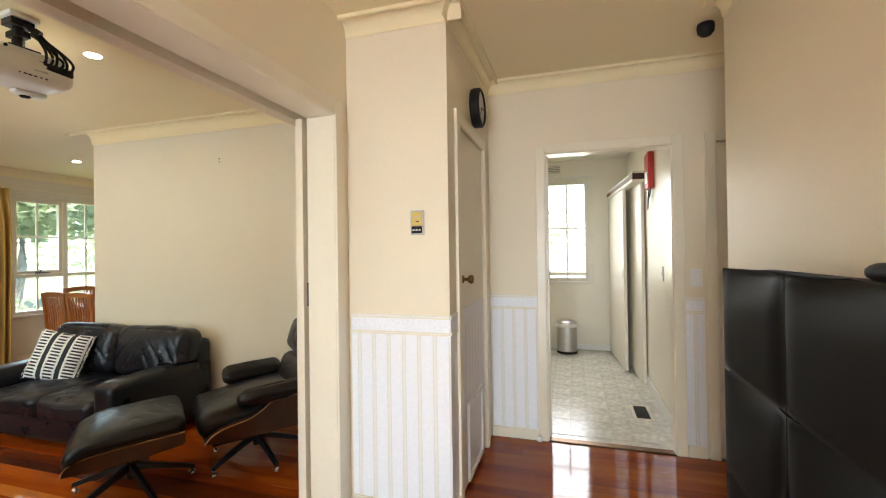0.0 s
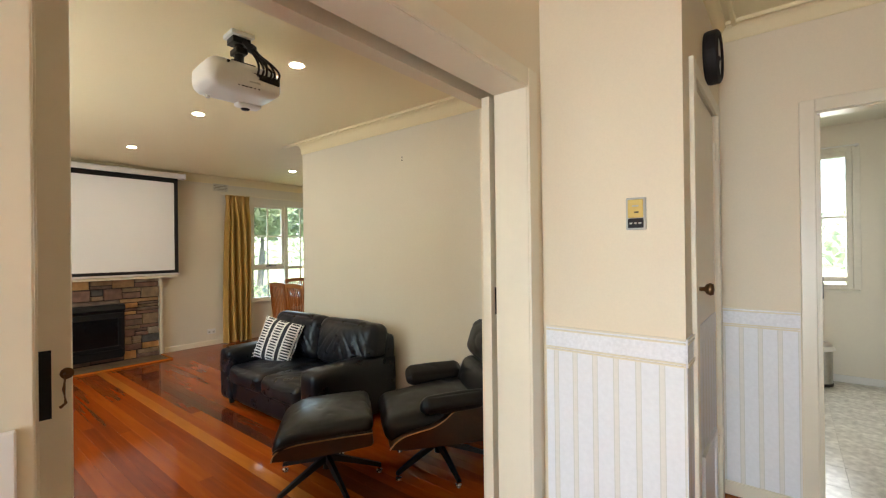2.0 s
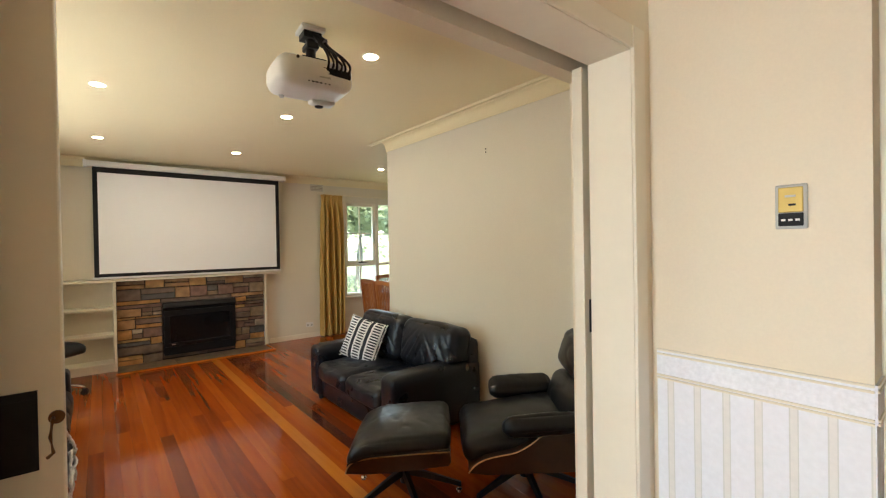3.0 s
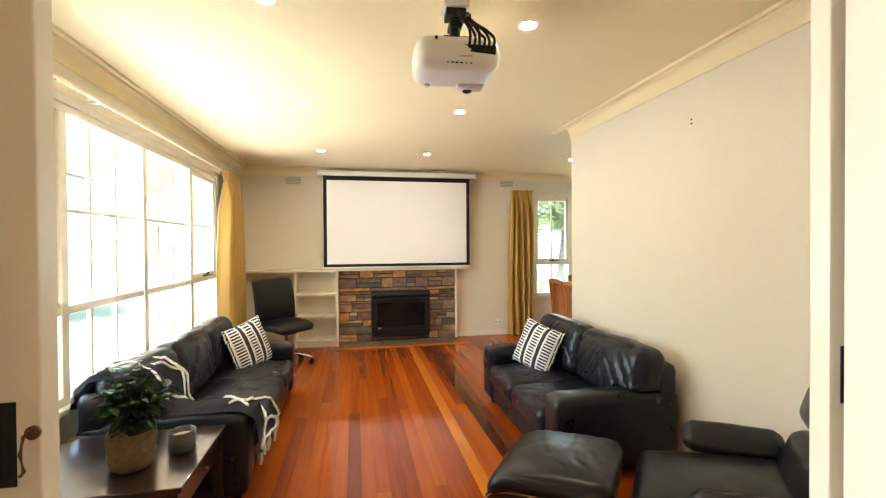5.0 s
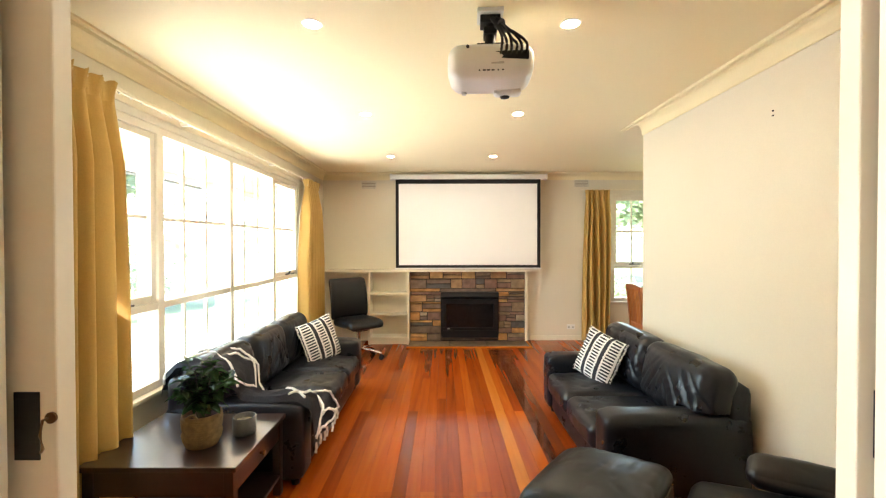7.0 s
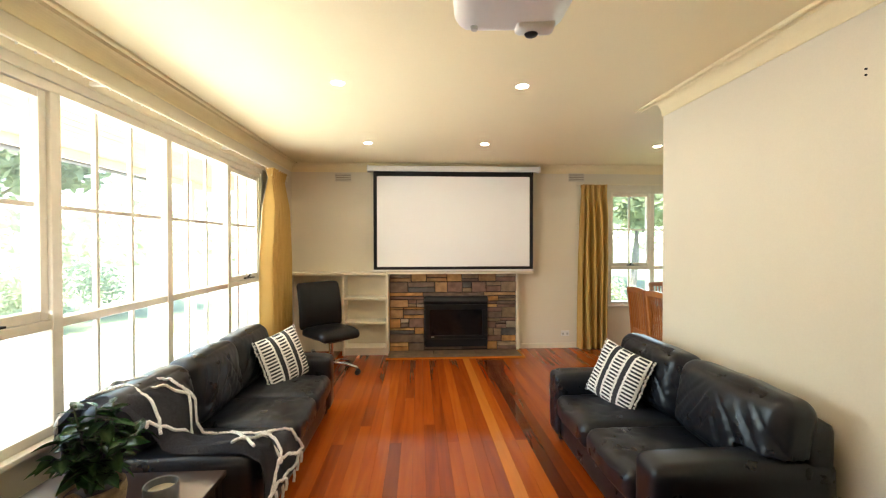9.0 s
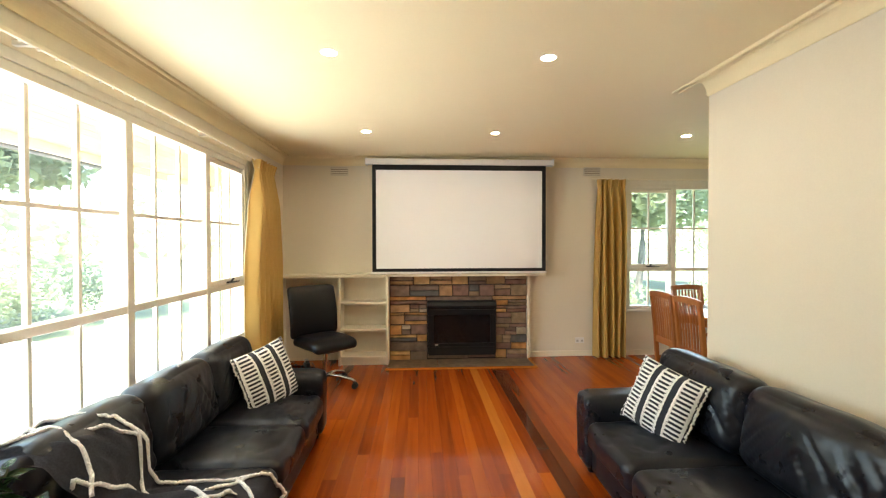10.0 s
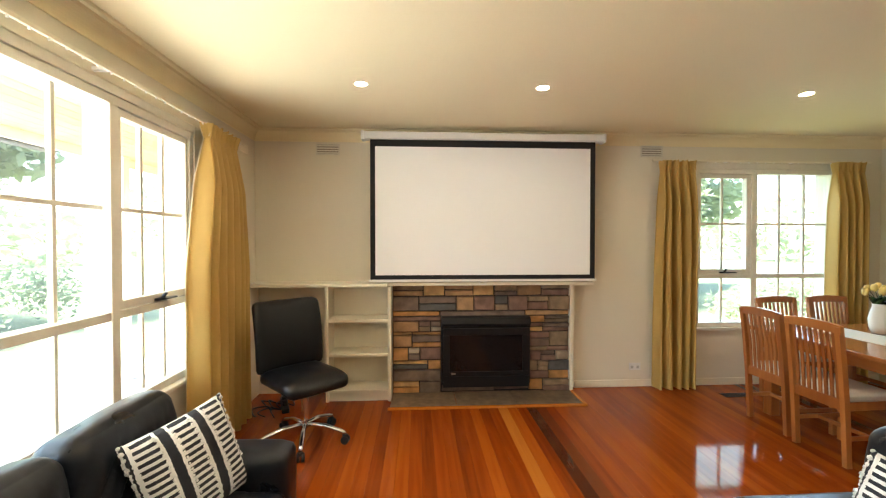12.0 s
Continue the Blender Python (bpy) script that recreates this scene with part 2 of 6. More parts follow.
def structure(ob, label, category):
    return tagged(ob, label, category, kind="structure")


def add_box(bm, x0, x1, y0, y1, z0, z1, bevel=0.0, seg=2, m=None):
    mm = Matrix.Translation(((x0 + x1) / 2, (y0 + y1) / 2, (z0 + z1) / 2)) @ Matrix.Diagonal((abs(x1 - x0), abs(y1 - y0), abs(z1 - z0), 1))
    r = bmesh.ops.create_cube(bm, size=1, matrix=(m @ mm) if m else mm)
    if bevel:
        edges = list({e for v in r["verts"] for e in v.link_edges})
        bmesh.ops.bevel(bm, geom=edges, offset=bevel, segments=seg, affect="EDGES", profile=0.5)
    return bm


def box(x0, x1, y0, y1, z0, z1, bevel=0.0, seg=2):
    return add_box(bmesh.new(), x0, x1, y0, y1, z0, z1, bevel, seg)


def add_cyl(bm, p, q, r, r2=None, n=16, caps=True):
    p, q = Vector(p), Vector(q)
    d = q - p
    m = Matrix.Translation((p + q) / 2) @ d.to_track_quat("Z", "Y").to_matrix().to_4x4()
    bmesh.ops.create_cone(bm, cap_ends=caps, segments=n, radius1=r, radius2=r if r2 is None else r2, depth=d.length, matrix=m)
    return bm


def cyl(p, q, r, r2=None, n=16):
    return add_cyl(bmesh.new(), p, q, r, r2, n)


def lathe(profile, n=24, m=None):
    """A turned body from (radius, height) pairs about the z axis."""
    bm = bmesh.new()
    rings = []
    for r, z in profile:
        rings.append([bm.verts.new((r * math.cos(2 * math.pi * k / n), r * math.sin(2 * math.pi * k / n), z)) for k in range(n)])
    for a, b in zip(rings, rings[1:]):
        for k in range(n):
            bm.faces.new((a[k], a[(k + 1) % n], b[(k + 1) % n], b[k]))
    if profile[0][0] > 1e-4:
        bm.faces.new(rings[0][::-1])
    if profile[-1][0] > 1e-4:
        bm.faces.new(rings[-1])
    bmesh.ops.remove_doubles(bm, verts=bm.verts[:], dist=1e-5)
    if m:
        bm.transform(m)
    return bm


def tube(points, r, n=8):
    """A round tube along a line of points."""
    bm = bmesh.new()
    pts = [Vector(p) for p in points]
    rings = []
    for k, p in enumerate(pts):
        d = (pts[min(k + 1, len(pts) - 1)] - pts[max(k - 1, 0)]).normalized()
        q = d.to_track_quat("Z", "Y")
        rings.append([bm.verts.new(p + q @ Vector((r * math.cos(2 * math.pi * a / n), r * math.sin(2 * math.pi * a / n), 0))) for a in range(n)])
    for a, b in zip(rings, rings[1:]):
        for k in range(n):
            bm.faces.new((a[k], a[(k + 1) % n], b[(k + 1) % n], b[k]))
    bm.faces.new(rings[0][::-1])
    bm.faces.new(rings[-1])
    return bm


def prism(outline, depth, axis="y", bevel=0.0):
    """A 2D outline (a, b) pushed through a depth along one axis, centred on it."""
    bm = bmesh.new()
    put = {"x": lambda a, b, d: (d, a, b), "y": lambda a, b, d: (a, d, b), "z": lambda a, b, d: (a, b, d)}[axis]
    lo = [bm.verts.new(put(a, b, -depth / 2)) for a, b in outline]
    hi = [bm.verts.new(put(a, b, depth / 2)) for a, b in outline]
    bm.faces.new(lo)
    bm.faces.new(hi[::-1])
    k = len(outline)
    for i in range(k):
        bm.faces.new((lo[i], hi[i], hi[(i + 1) % k], lo[(i + 1) % k]))
    if bevel:
        bmesh.ops.bevel(bm, geom=bm.edges[:], offset=bevel, segments=2, affect="EDGES", profile=0.5)
    return bm


def soft_box(size, at=(0, 0, 0), r=0.05, bulge=(0, 0, 0), cuts=9, wrinkle=0.0, wscale=6.0, seed=0):
    """A padded block: rounded edges, bulging sides and folds."""
    bm = bmesh.new()
    bmesh.ops.create_cube(bm, size=2)
    bmesh.ops.subdivide_edges(bm, edges=bm.edges[:], cuts=cuts, use_grid_fill=True)
    h = [s / 2 for s in size]
    for v in bm.verts:
        u = v.co.copy()
        p = Vector([u[i] * h[i] for i in range(3)])
        inner = Vector([max(-(h[i] - r), min(h[i] - r, p[i])) for i in range(3)])
        d = p - inner
        if d.length > 1e-6:
            p = inner + d.normalized() * r
        for i in range(3):
            a, b = (i + 1) % 3, (i + 2) % 3
            if bulge[i]:
                p[i] += u[i] * bulge[i] * (1 - u[a] ** 2) * (1 - u[b] ** 2)
        if wrinkle:
            q = Vector((p.x * wscale + seed * 7.3, p.y * wscale, p.z * wscale))
            p += p.normalized() * wrinkle * (noise.noise(q) + 0.5 * noise.noise(q * 2.3))
        v.co = p + Vector(at)
    return bm


def smooth_line(pts, k=5):
    out = []
    for i in range(len(pts) - 1):
        p0, p1, p2, p3 = (Vector(pts[max(i - 1, 0)]), Vector(pts[i]), Vector(pts[i + 1]), Vector(pts[min(i + 2, len(pts) - 1)]))
        for j in range(k):
            t = j / k
            out.append(tuple(0.5 * (2 * p1 + (p2 - p0) * t + (2 * p0 - 5 * p1 + 4 * p2 - p3) * t * t + (3 * p1 - p0 - 3 * p2 + p3) * t ** 3)))
    out.append(tuple(pts[-1]))
    return out


# ---- structure ----
XF, YL, YR, ZC = -7.70, 0.35, 3.87, 2.49        # fireplace wall, window wall, blank wall, living ceiling
XO, YP, XC, YK, ZH = -1.90, 3.005, -1.345, 4.08, 2.56  # opening wall face, panel wall, closet wall, kitchen wall, hall ceiling
YD = 6.62                                       # dining room's far side wall
XH = -0.03                                      # hall's right wall


def wall(name, boxes, material, label):
    bm = bmesh.new()
    for b in boxes:
        add_box(bm, *b)
    return structure(part(name, bm, material), label, "wall")


W1 = dict(x0=-6.58, x1=-3.22, z0=0.56, z1=2.175)     # large window
W2 = dict(y0=4.64, y1=6.12, z0=0.585, z1=2.165)       # dining window
W3 = dict(x0=-1.36, x1=-0.56, z0=0.92, z1=2.28)     # kitchen window
T = 0.22
wall("wall_window_side", [(XF - T, W1["x0"], YL - T, YL, 0, ZC), (W1["x1"], XO, YL - T, YL, 0, ZC), (W1["x0"], W1["x1"], YL - T, YL, 0, W1["z0"]), (W1["x0"], W1["x1"], YL - T, YL, W1["z1"], ZC)], WALL, "cream painted wall with a wide window")
wall("wall_fireplace", [(XF - T, XF, YL, W2["y0"], 0, ZC), (XF - T, XF, W2["y1"], YD + T, 0, ZC), (XF - T, XF, W2["y0"], W2["y1"], 0, W2["z0"]), (XF - T, XF, W2["y0"], W2["y1"], W2["z1"], ZC)], WALL, "beige painted wall behind the fireplace")
wall("wall_blank", [(-5.055, -2.2, YR, YR + 0.11, 0, ZC)], WALL, "plain pale wall ending in a free edge")
wall("wall_dining_side", [(XF, -2.2, YD, YD + T, 0, ZC)], WALL, "plain beige dining wall")
wall("wall_dining_end", [(-2.26, -2.2, YR + 0.11, YD, 0, ZC)], WALL, "plain beige dining end wall")
# wall with the wide opening: two skins with a pocket for the doors
YO0, YO1, ZO = 1.368, 2.868, 2.035
wall("wall_opening", [(-2.05, XO, -1.6, YO0, 0, ZH), (-2.05, XO, YO0, YO1, ZO, ZH), (-2.05, XO, YO1, YP + 0.1, 0, ZH),
                      (-2.2, -2.13, YL, 1.28, 0, ZH), (-2.2, -2.13, 1.28, 2.97, ZO, ZH), (-2.2, -2.13, 2.97, YR + 0.1, 0, ZH)], WALL_HALL, "cream wall with a wide pocket-door opening")
wall("wall_panel", [(XO, XC, YP, YP + 0.1, 0, ZH)], WALL_HALL, "cream hall wall above a striped dado")
CD0, CD1 = 3.19, 3.86                             # closet door
wall("wall_closet", [(XC - 0.1, XC, YP + 0.1, CD0, 0, ZH), (XC - 0.1, XC, CD1, YK, 0, ZH), (XC - 0.1, XC, CD0, CD1, 2.03, ZH)], WALL_HALL, "cream closet wall in the hall")
KD0, KD1, KDZ = -0.945, -0.135, 2.02              # kitchen door
D20, D21 = 0.115, 0.9                             # second door on the same wall
wall("wall_kitchen", [(XC - 0.6, KD0, YK, YK + 0.11, 0, ZH), (KD1, D20, YK, YK + 0.11, 0, ZH), (KD0, KD1, YK, YK + 0.11, KDZ, ZH), (D20, D21, YK, YK + 0.11, 2.02, ZH), (D21, 1.4, YK, YK + 0.11, 0, ZH)], WALL_HALL, "cream hall wall with a doorway to the laundry")
wall("wall_hall_side", [(XH, XH + 0.1, -1.6, 3.40, 0, ZH)], WALL_HALL, "cream hall wall behind black shoe cabinets")
wall("wall_hall_recess", [(XH + 0.1, 1.4, 3.30, 3.40, 0, ZH), (1.3, 1.4, 3.40, YK, 0, ZH)], WALL_HALL, "plain cream hall recess wall")
EN0, EN1 = -1.75, -0.35                           # assumed entrance opening behind the walker, out of view
wall("wall_entrance", [(-2.05, EN0, -1.7, -1.6, 0, ZH), (EN1, XH + 0.1, -1.7, -1.6, 0, ZH), (EN0, EN1, -1.7, -1.6, 2.1, ZH)], WALL_HALL, "plain cream entrance wall")
wall("wall_kitchen_back", [(-2.2, W3["x0"], 7.06, 7.26, 0, ZH), (W3["x1"], 1.3, 7.06, 7.26, 0, ZH), (W3["x0"], W3["x1"], 7.06, 7.26, 0, W3["z0"]), (W3["x0"], W3["x1"], 7.06, 7.26, W3["z1"], ZH)], LAUNDRY, "white painted laundry wall with a window")
wall("wall_kitchen_left", [(-2.2, -2.1, YK + 0.11, 7.06, 0, ZH)], LAUNDRY, "plain white laundry wall")
XK = -0.07
# the last box is an added panel closing the opening, to keep it pale
wall("wall_kitchen_right", [(XK, XK + 0.1, YK + 0.11, 5.84, 0, ZH), (XK, XK + 0.1, 6.7, 7.06, 0, ZH), (XK, XK + 0.1, 5.84, 6.7, 2.05, ZH), (XK + 0.012, XK + 0.09, 5.84, 6.7, 0, 2.05)], LAUNDRY, "white laundry wall with a sliding-door opening")
wall("wall_kitchen_room_beyond", [(1.2, 1.3, YK + 0.11, 7.06, 0, ZH)], LAUNDRY, "plain white wall of the room beyond")

structure(part("ceiling_living", box(XF, -2.2, YL, YD, ZC, ZC + 0.1), CEIL), "smooth cream living room ceiling", "ceiling")
structure(part("ceiling_hall", box(-2.13, 1.4, -1.7, YK, ZH, ZH + 0.1), CEIL), "smooth cream hall ceiling", "ceiling")
structure(part("ceiling_kitchen", box(-2.2, 1.3, YK + 0.11, 7.06, ZH - 0.002, ZH + 0.1), LAUNDRY), "plain white laundry ceiling", "ceiling")
floor = structure(part("floor", add_box(box(XF - T, 1.4, YL - T, YD + T, -0.12, -0.02), -2.05, 1.4, -1.7, YL - T, -0.12, -0.02), SUBFLOOR), "polished orange-brown timber strip floor", "floor")
structure(part("floor_kitchen", box(-2.2, 1.3, YK + 0.05, 7.1, -0.015, 0.0), VINYL), "pale marbled sheet vinyl floor", "floor")


def cornice(name, p, q, inward, z, drop, out, label):
    """A cove with two beads, run along the wall from p to q; inward points into the room."""
    prof = [(0, -drop), (0.006, -drop), (0.008, -drop + 0.006)]
    for k in range(1, 8):
        a = k / 8 * math.pi / 2
        prof.append((0.008 + (out - 0.05) * (1 - math.cos(a)), -drop + 0.006 + (drop - 0.02) * math.sin(a)))
    prof += [(out - 0.052, -0.021), (out - 0.047, -0.003), (out - 0.026, -0.003), (out - 0.022, -0.018), (out - 0.004, -0.018), (out, -0.012), (out, 0.01), (0, 0.01)]
    bm = bmesh.new()
    d, ends = Vector(inward), []
    for e in (p, q):
        ends.append([bm.verts.new((e[0] + d.x * a, e[1] + d.y * a, z + b)) for a, b in prof])
    k = len(prof)
    for i in range(k):
        bm.faces.new((ends[0][i], ends[1][i], ends[1][(i + 1) % k], ends[0][(i + 1) % k]))
    bm.faces.new(ends[0])
    bm.faces.new(ends[1][::-1])
    return structure(part(name, bm, CEIL), label, "cornice")


cornice("cornice_window_side", (XF, YL), (-2.2, YL), (0, 1), ZC, 0.105, 0.108, "cream plaster cove cornice")
cornice("cornice_fireplace", (XF, YL), (XF, YD), (1, 0), ZC, 0.105, 0.108, "cream plaster cove cornice")
cornice("cornice_blank", (-5.065, YR), (-2.2, YR), (0, -1), ZC, 0.105, 0.108, "cream plaster cove cornice ending at a free edge")
cornice("cornice_dining", (XF, YD), (-2.2, YD), (0, -1), ZC, 0.105, 0.108, "cream plaster cove cornice")
cornice("cornice_panel", (XO, YP), (XC + 0.08, YP), (0, -1), ZH, 0.08, 0.09, "cream plaster cove cornice")
cornice("cornice_closet", (XC, YP - 0.08), (XC, YK), (1, 0), ZH, 0.08, 0.09, "cream plaster cove cornice")
cornice("cornice_kitchen", (XC, YK), (1.3, YK), (0, -1), ZH, 0.08, 0.09, "cream plaster cove cornice")
cornice("cornice_hall_side", (XH, -1.6), (XH, 3.4), (-1, 0), ZH, 0.08, 0.09, "cream plaster cove cornice")


def run(name, boxes, material, label, category, bevel=0.004):
    bm = bmesh.new()
    for b in boxes:
        add_box(bm, *b, bevel=bevel)
    return structure(part(name, bm, material), label, category)


# the two ceiling beads run on past the free end of the wall
run("trim_cornice_bead", [(-5.285, -5.065, YR - 0.108, YR - 0.096, ZC - 0.013, ZC), (-5.285, -5.065, YR - 0.060, YR - 0.050, ZC - 0.012, ZC)], CEIL, "thin cream ceiling beads past the wall end", "trim", 0.003)

# baseboards
run("baseboard_living", [(XF, XF + 0.014, 3.42, YD, 0, 0.07), (-5.055, -2.2, YR - 0.014, YR, 0, 0.07), (XF, -2.2, YL, YL + 0.014, 0, 0.07)], TRIM, "low cream timber skirting", "skirting")
run("baseboard_kitchen", [(-2.1, XK, 7.046, 7.06, 0, 0.07), (XK - 0.014, XK, YK + 0.11, 5.84, 0, 0.09)], WHITE, "low white skirting", "skirting")

# ---- windows ----
def window(name, m, width, z0, z1, transom, units, label):
    """A timber window seen from inside; local x runs along it, local y points out. units: (x0, x1, opening sash, columns)."""
    w = thing(name, m, label, "window", kind="structure")
    bm = bmesh.new()
    for b in ((0, 0.045, z0, z1), (width - 0.045, width, z0, z1)):
        add_box(bm, b[0], b[1], -0.008, 0.085, b[2], b[3], 0.004)
    for b in ((z0, z0 + 0.045), (z1 - 0.045, z1)):
        add_box(bm, 0.045, width - 0.045, -0.006, 0.085, b[0], b[1], 0.004)
    part("window_frame", bm, WIN, w)
    part("window_sill", box(-0.05, width + 0.05, -0.045, 0.0, z0 - 0.03, z0 - 0.002, 0.006), WIN, w)
    part("architrave", add_box(add_box(add_box(bmesh.new(), -0.06, -0.002, -0.016, 0.0, z0, z1 + 0.06, 0.004), width + 0.002, width + 0.06, -0.016, 0.0, z0, z1 + 0.06, 0.004), -0.002, width + 0.002, -0.014, 0.0, z1 + 0.002, z1 + 0.06, 0.004), WIN, w)
    part("transom", box(0.045, width - 0.045, -0.004, 0.08, transom - 0.022, transom + 0.022, 0.004), WIN, w)
    for x0, x1, sash, cols in units:
        if x0 > 0.1:
            part("mullion", box(x0 - 0.03, x0 + 0.03, -0.01, 0.125, z0 + 0.045, z1 - 0.045, 0.005), WIN, w)
        a, b = x0 + 0.032, x1 - 0.032
        zl, zh = transom + 0.024, z1 - 0.047
        d0, d1 = 0.03, 0.06
        if sash:
            bm = bmesh.new()
            for q in ((a, a + 0.04, zl, zh), (b - 0.04, b, zl, zh)):
                add_box(bm, q[0], q[1], 0.006, 0.06, q[2], q[3], 0.004)
            for q in ((zl, zl + 0.045), (zh - 0.04, zh)):
                add_box(bm, a + 0.04, b - 0.04, 0.008, 0.06, q[0], q[1], 0.004)
            s = part("sash", bm, WIN, w, "opening timber sash")
            st = add_box(bmesh.new(), (a + b) / 2 - 0.05, (a + b) / 2 + 0.05, -0.02, 0.004, zl + 0.006, zl + 0.022, 0.004)
            add_box(st, (a + b) / 2 - 0.02, (a + b) / 2 + 0.1, -0.05, -0.02, zl + 0.01, zl + 0.02, 0.003)
            add_cyl(st, ((a + b) / 2 - 0.01, -0.02, zl + 0.02), ((a + b) / 2 + 0.0, -0.04, zl + 0.05), 0.009)
            part("window_winder", st, BLACK_METAL, s, "dark metal winder")
            a, b, zl, zh = a + 0.04, b - 0.04, zl + 0.045, zh - 0.04
        zm = (zl + zh) / 2
        part("muntin", box(a, b, d0, d1, zm - 0.011, zm + 0.011, 0.003), WIN, w)
        for k in range(1, cols):
            x = a + (b - a) * k / cols
            part("muntin", box(x - 0.011, x + 0.011, d0 + 0.002, d1 - 0.002, zl, zh, 0.003), WIN, w)
            part("muntin", box(x - 0.01, x + 0.01, d0 + 0.002, d1 - 0.002, z0 + 0.045, transom - 0.022, 0.003), WIN, w)
        for lo, hi in ((zl, zm), (zm, zh)):
            for k in range(cols):
                p = part("pane", box(a + (b - a) * k / cols, a + (b - a) * (k + 1) / cols, 0.043, 0.047, lo, hi), GLASS, w)
                p.visible_shadow = False
        p = part("pane", box(x0 + 0.032, x1 - 0.032, 0.043, 0.047, z0 + 0.045, transom - 0.022), GLASS, w)
        p.visible_shadow = False
    return w


window("window_1", pose(W1["x1"], YL, 0, 0, 0, 180), 3.36, W1["z0"], W1["z1"], 1.065, [(0, 0.787, True, 3), (0.787, 1.694, False, 3), (1.694, 2.60, False, 3), (2.60, 3.36, True, 3)], "wide cream timber window with glazing bars, garden beyond")
window("window_2", pose(XF, W2["y0"], 0, 0, 0, 90), 1.48, W2["z0"], W2["z1"], 1.095, [(0, 0.62, True, 2), (0.62, 1.48, False, 3)], "cream timber window with glazing bars beside the dining table")
window("window_3", pose(W3["x0"], 7.06, 0), 0.80, W3["z0"], W3["z1"], 1.02, [(0, 0.80, False, 3)], "white timber laundry window with glazing bars")
rod = thing("curtain_rod", pose(-0.95, 7.0, 2.33), "thin white curtain rod above the laundry window", "curtain rod")
part("rod", cyl((-0.5, 0, 0), (0.44, 0, 0), 0.008), WHITE, rod)
for x in (-0.48, 0.42):
    part("bracket", box(x - 0.01, x + 0.01, -0.01, 0.06, -0.012, 0.012, 0.003), WHITE, rod)


# ---- curtains ----
def curtain(name, m, width, top, bottom, folds, seed, label, gather=0.93):
    """Pinch-pleated drape: a gathered heading with a frilled top, then deep rounded folds."""
    c = thing(name, m, label, "curtain", group="gold pleated curtains")
    rnd = random.Random(seed)
    shift = [rnd.uniform(-0.22, 0.22) for _ in range(folds + 2)]
    depth = [rnd.uniform(0.75, 1.2) for _ in range(folds + 2)]
    nx = folds * 14

    def point(u, z, off):
        v = (top - z) / (top - bottom)
        a = u * folds
        k = min(int(a), folds - 1)
        f = a - k
        s0, s1 = shift[k], shift[k + 1]
        d = depth[k] * (1 - f) + depth[k + 1] * f
        drop = max(0.0, top - z)
        wave = math.cos(2 * math.pi * (a + (s0 * (1 - f) + s1 * f) * min(1, drop / 0.5) + 0.10 * math.sin(2.2 * v + k)))
        wave = math.copysign(abs(wave) ** 0.6, wave)
        if drop < 0.10:
            amp = 0.016 + 0.014 * abs(drop - 0.075) / 0.075
            wave += 0.45 * math.cos(6 * math.pi * a)
        else:
            amp = 0.016 + 0.050 * min(1.0, (drop - 0.10) / 0.30) * d
        squeeze = gather + (1 - gather) * min(1.0, abs(drop - 0.09) / 0.9)
        return ((u - 0.5) * width * squeeze * (1 + 0.04 * v) + 0.012 * math.sin(3.1 * v + 7 * u + seed), wave * amp + off, z)

    def sheet(z0, z1, nz, off):
        bm = bmesh.new()
        rows = [[bm.verts.new(point(i / nx, z0 + (z1 - z0) * j / nz + (0.006 * math.sin(i * 1.7) if j == 0 and z0 == top else 0), off)) for i in range(nx + 1)] for j in range(nz + 1)]
        for p, q in zip(rows, rows[1:]):
            for i in range(nx):
                bm.faces.new((p[i], p[i + 1], q[i + 1], q[i]))
        return bm

    part("heading", sheet(top, top - 0.10, 6, 0.0), CURTAIN, c, "gathered pleat heading", smooth=True)
    part("drape", sheet(top - 0.10, bottom, 26, 0.0), CURTAIN, c, smooth=True)
    part("lining", sheet(top - 0.02, bottom + 0.02, 26, 0.008), LINING, c, "cream lining", smooth=True)
    return c


curtain("curtain", pose(-6.76, 0.475, 0, 0, 0, 180), 0.76, 2.235, 0.015, 7, 3, "gold pleated full-length curtain gathered at the window side", 0.62)
curtain("curtain", pose(-3.19, 0.475, 0, 0, 0, 180), 0.68, 2.25, 0.015, 7, 5, "gold pleated full-length curtain gathered at the window side")
curtain("curtain", pose(-7.585, 4.39, 0, 0, 0, 90), 0.385, 2.225, 0.015, 5, 8, "gold pleated full-length curtain beside the dining window")
curtain("curtain", pose(-7.585, 6.155, 0, 0, 0, 90), 0.36, 2.225, 0.015, 5, 9, "gold pleated full-length curtain beside the dining window")


def track(m, length, label):
    t = thing("curtain_track", m, label, "curtain track")
    part("rail", box(0, length, -0.008, 0.008, -0.012, 0.008, 0.003), TRIM, t)
    for k in range(int(length / 0.085)):
        part("glider", box(0.04 + k * 0.085 - 0.003, 0.04 + k * 0.085 + 0.003, -0.010, 0.000, -0.024, -0.013, 0.002), WHITE, t)
    for k in range(4):
        x = 0.1 + (length - 0.2) * k / 3
        part("bracket", box(x - 0.012, x + 0.012, 0.013, 0.085, -0.008, 0.012, 0.002), WHITE, t)
    return t


track(pose(-2.65, 0.45, 2.245, 0, 0, 180), 4.58, "thin white curtain track above the wide window")
track(pose(-7.62, 4.16, 2.235, 0, 0, 90), 2.26, "thin white curtain track above the dining window")
run("trim_pelmet_board", [(-7.5, -2.5, YL, YL + 0.02, 2.225, 2.30)], TRIM, "cream timber board above the window", "trim")

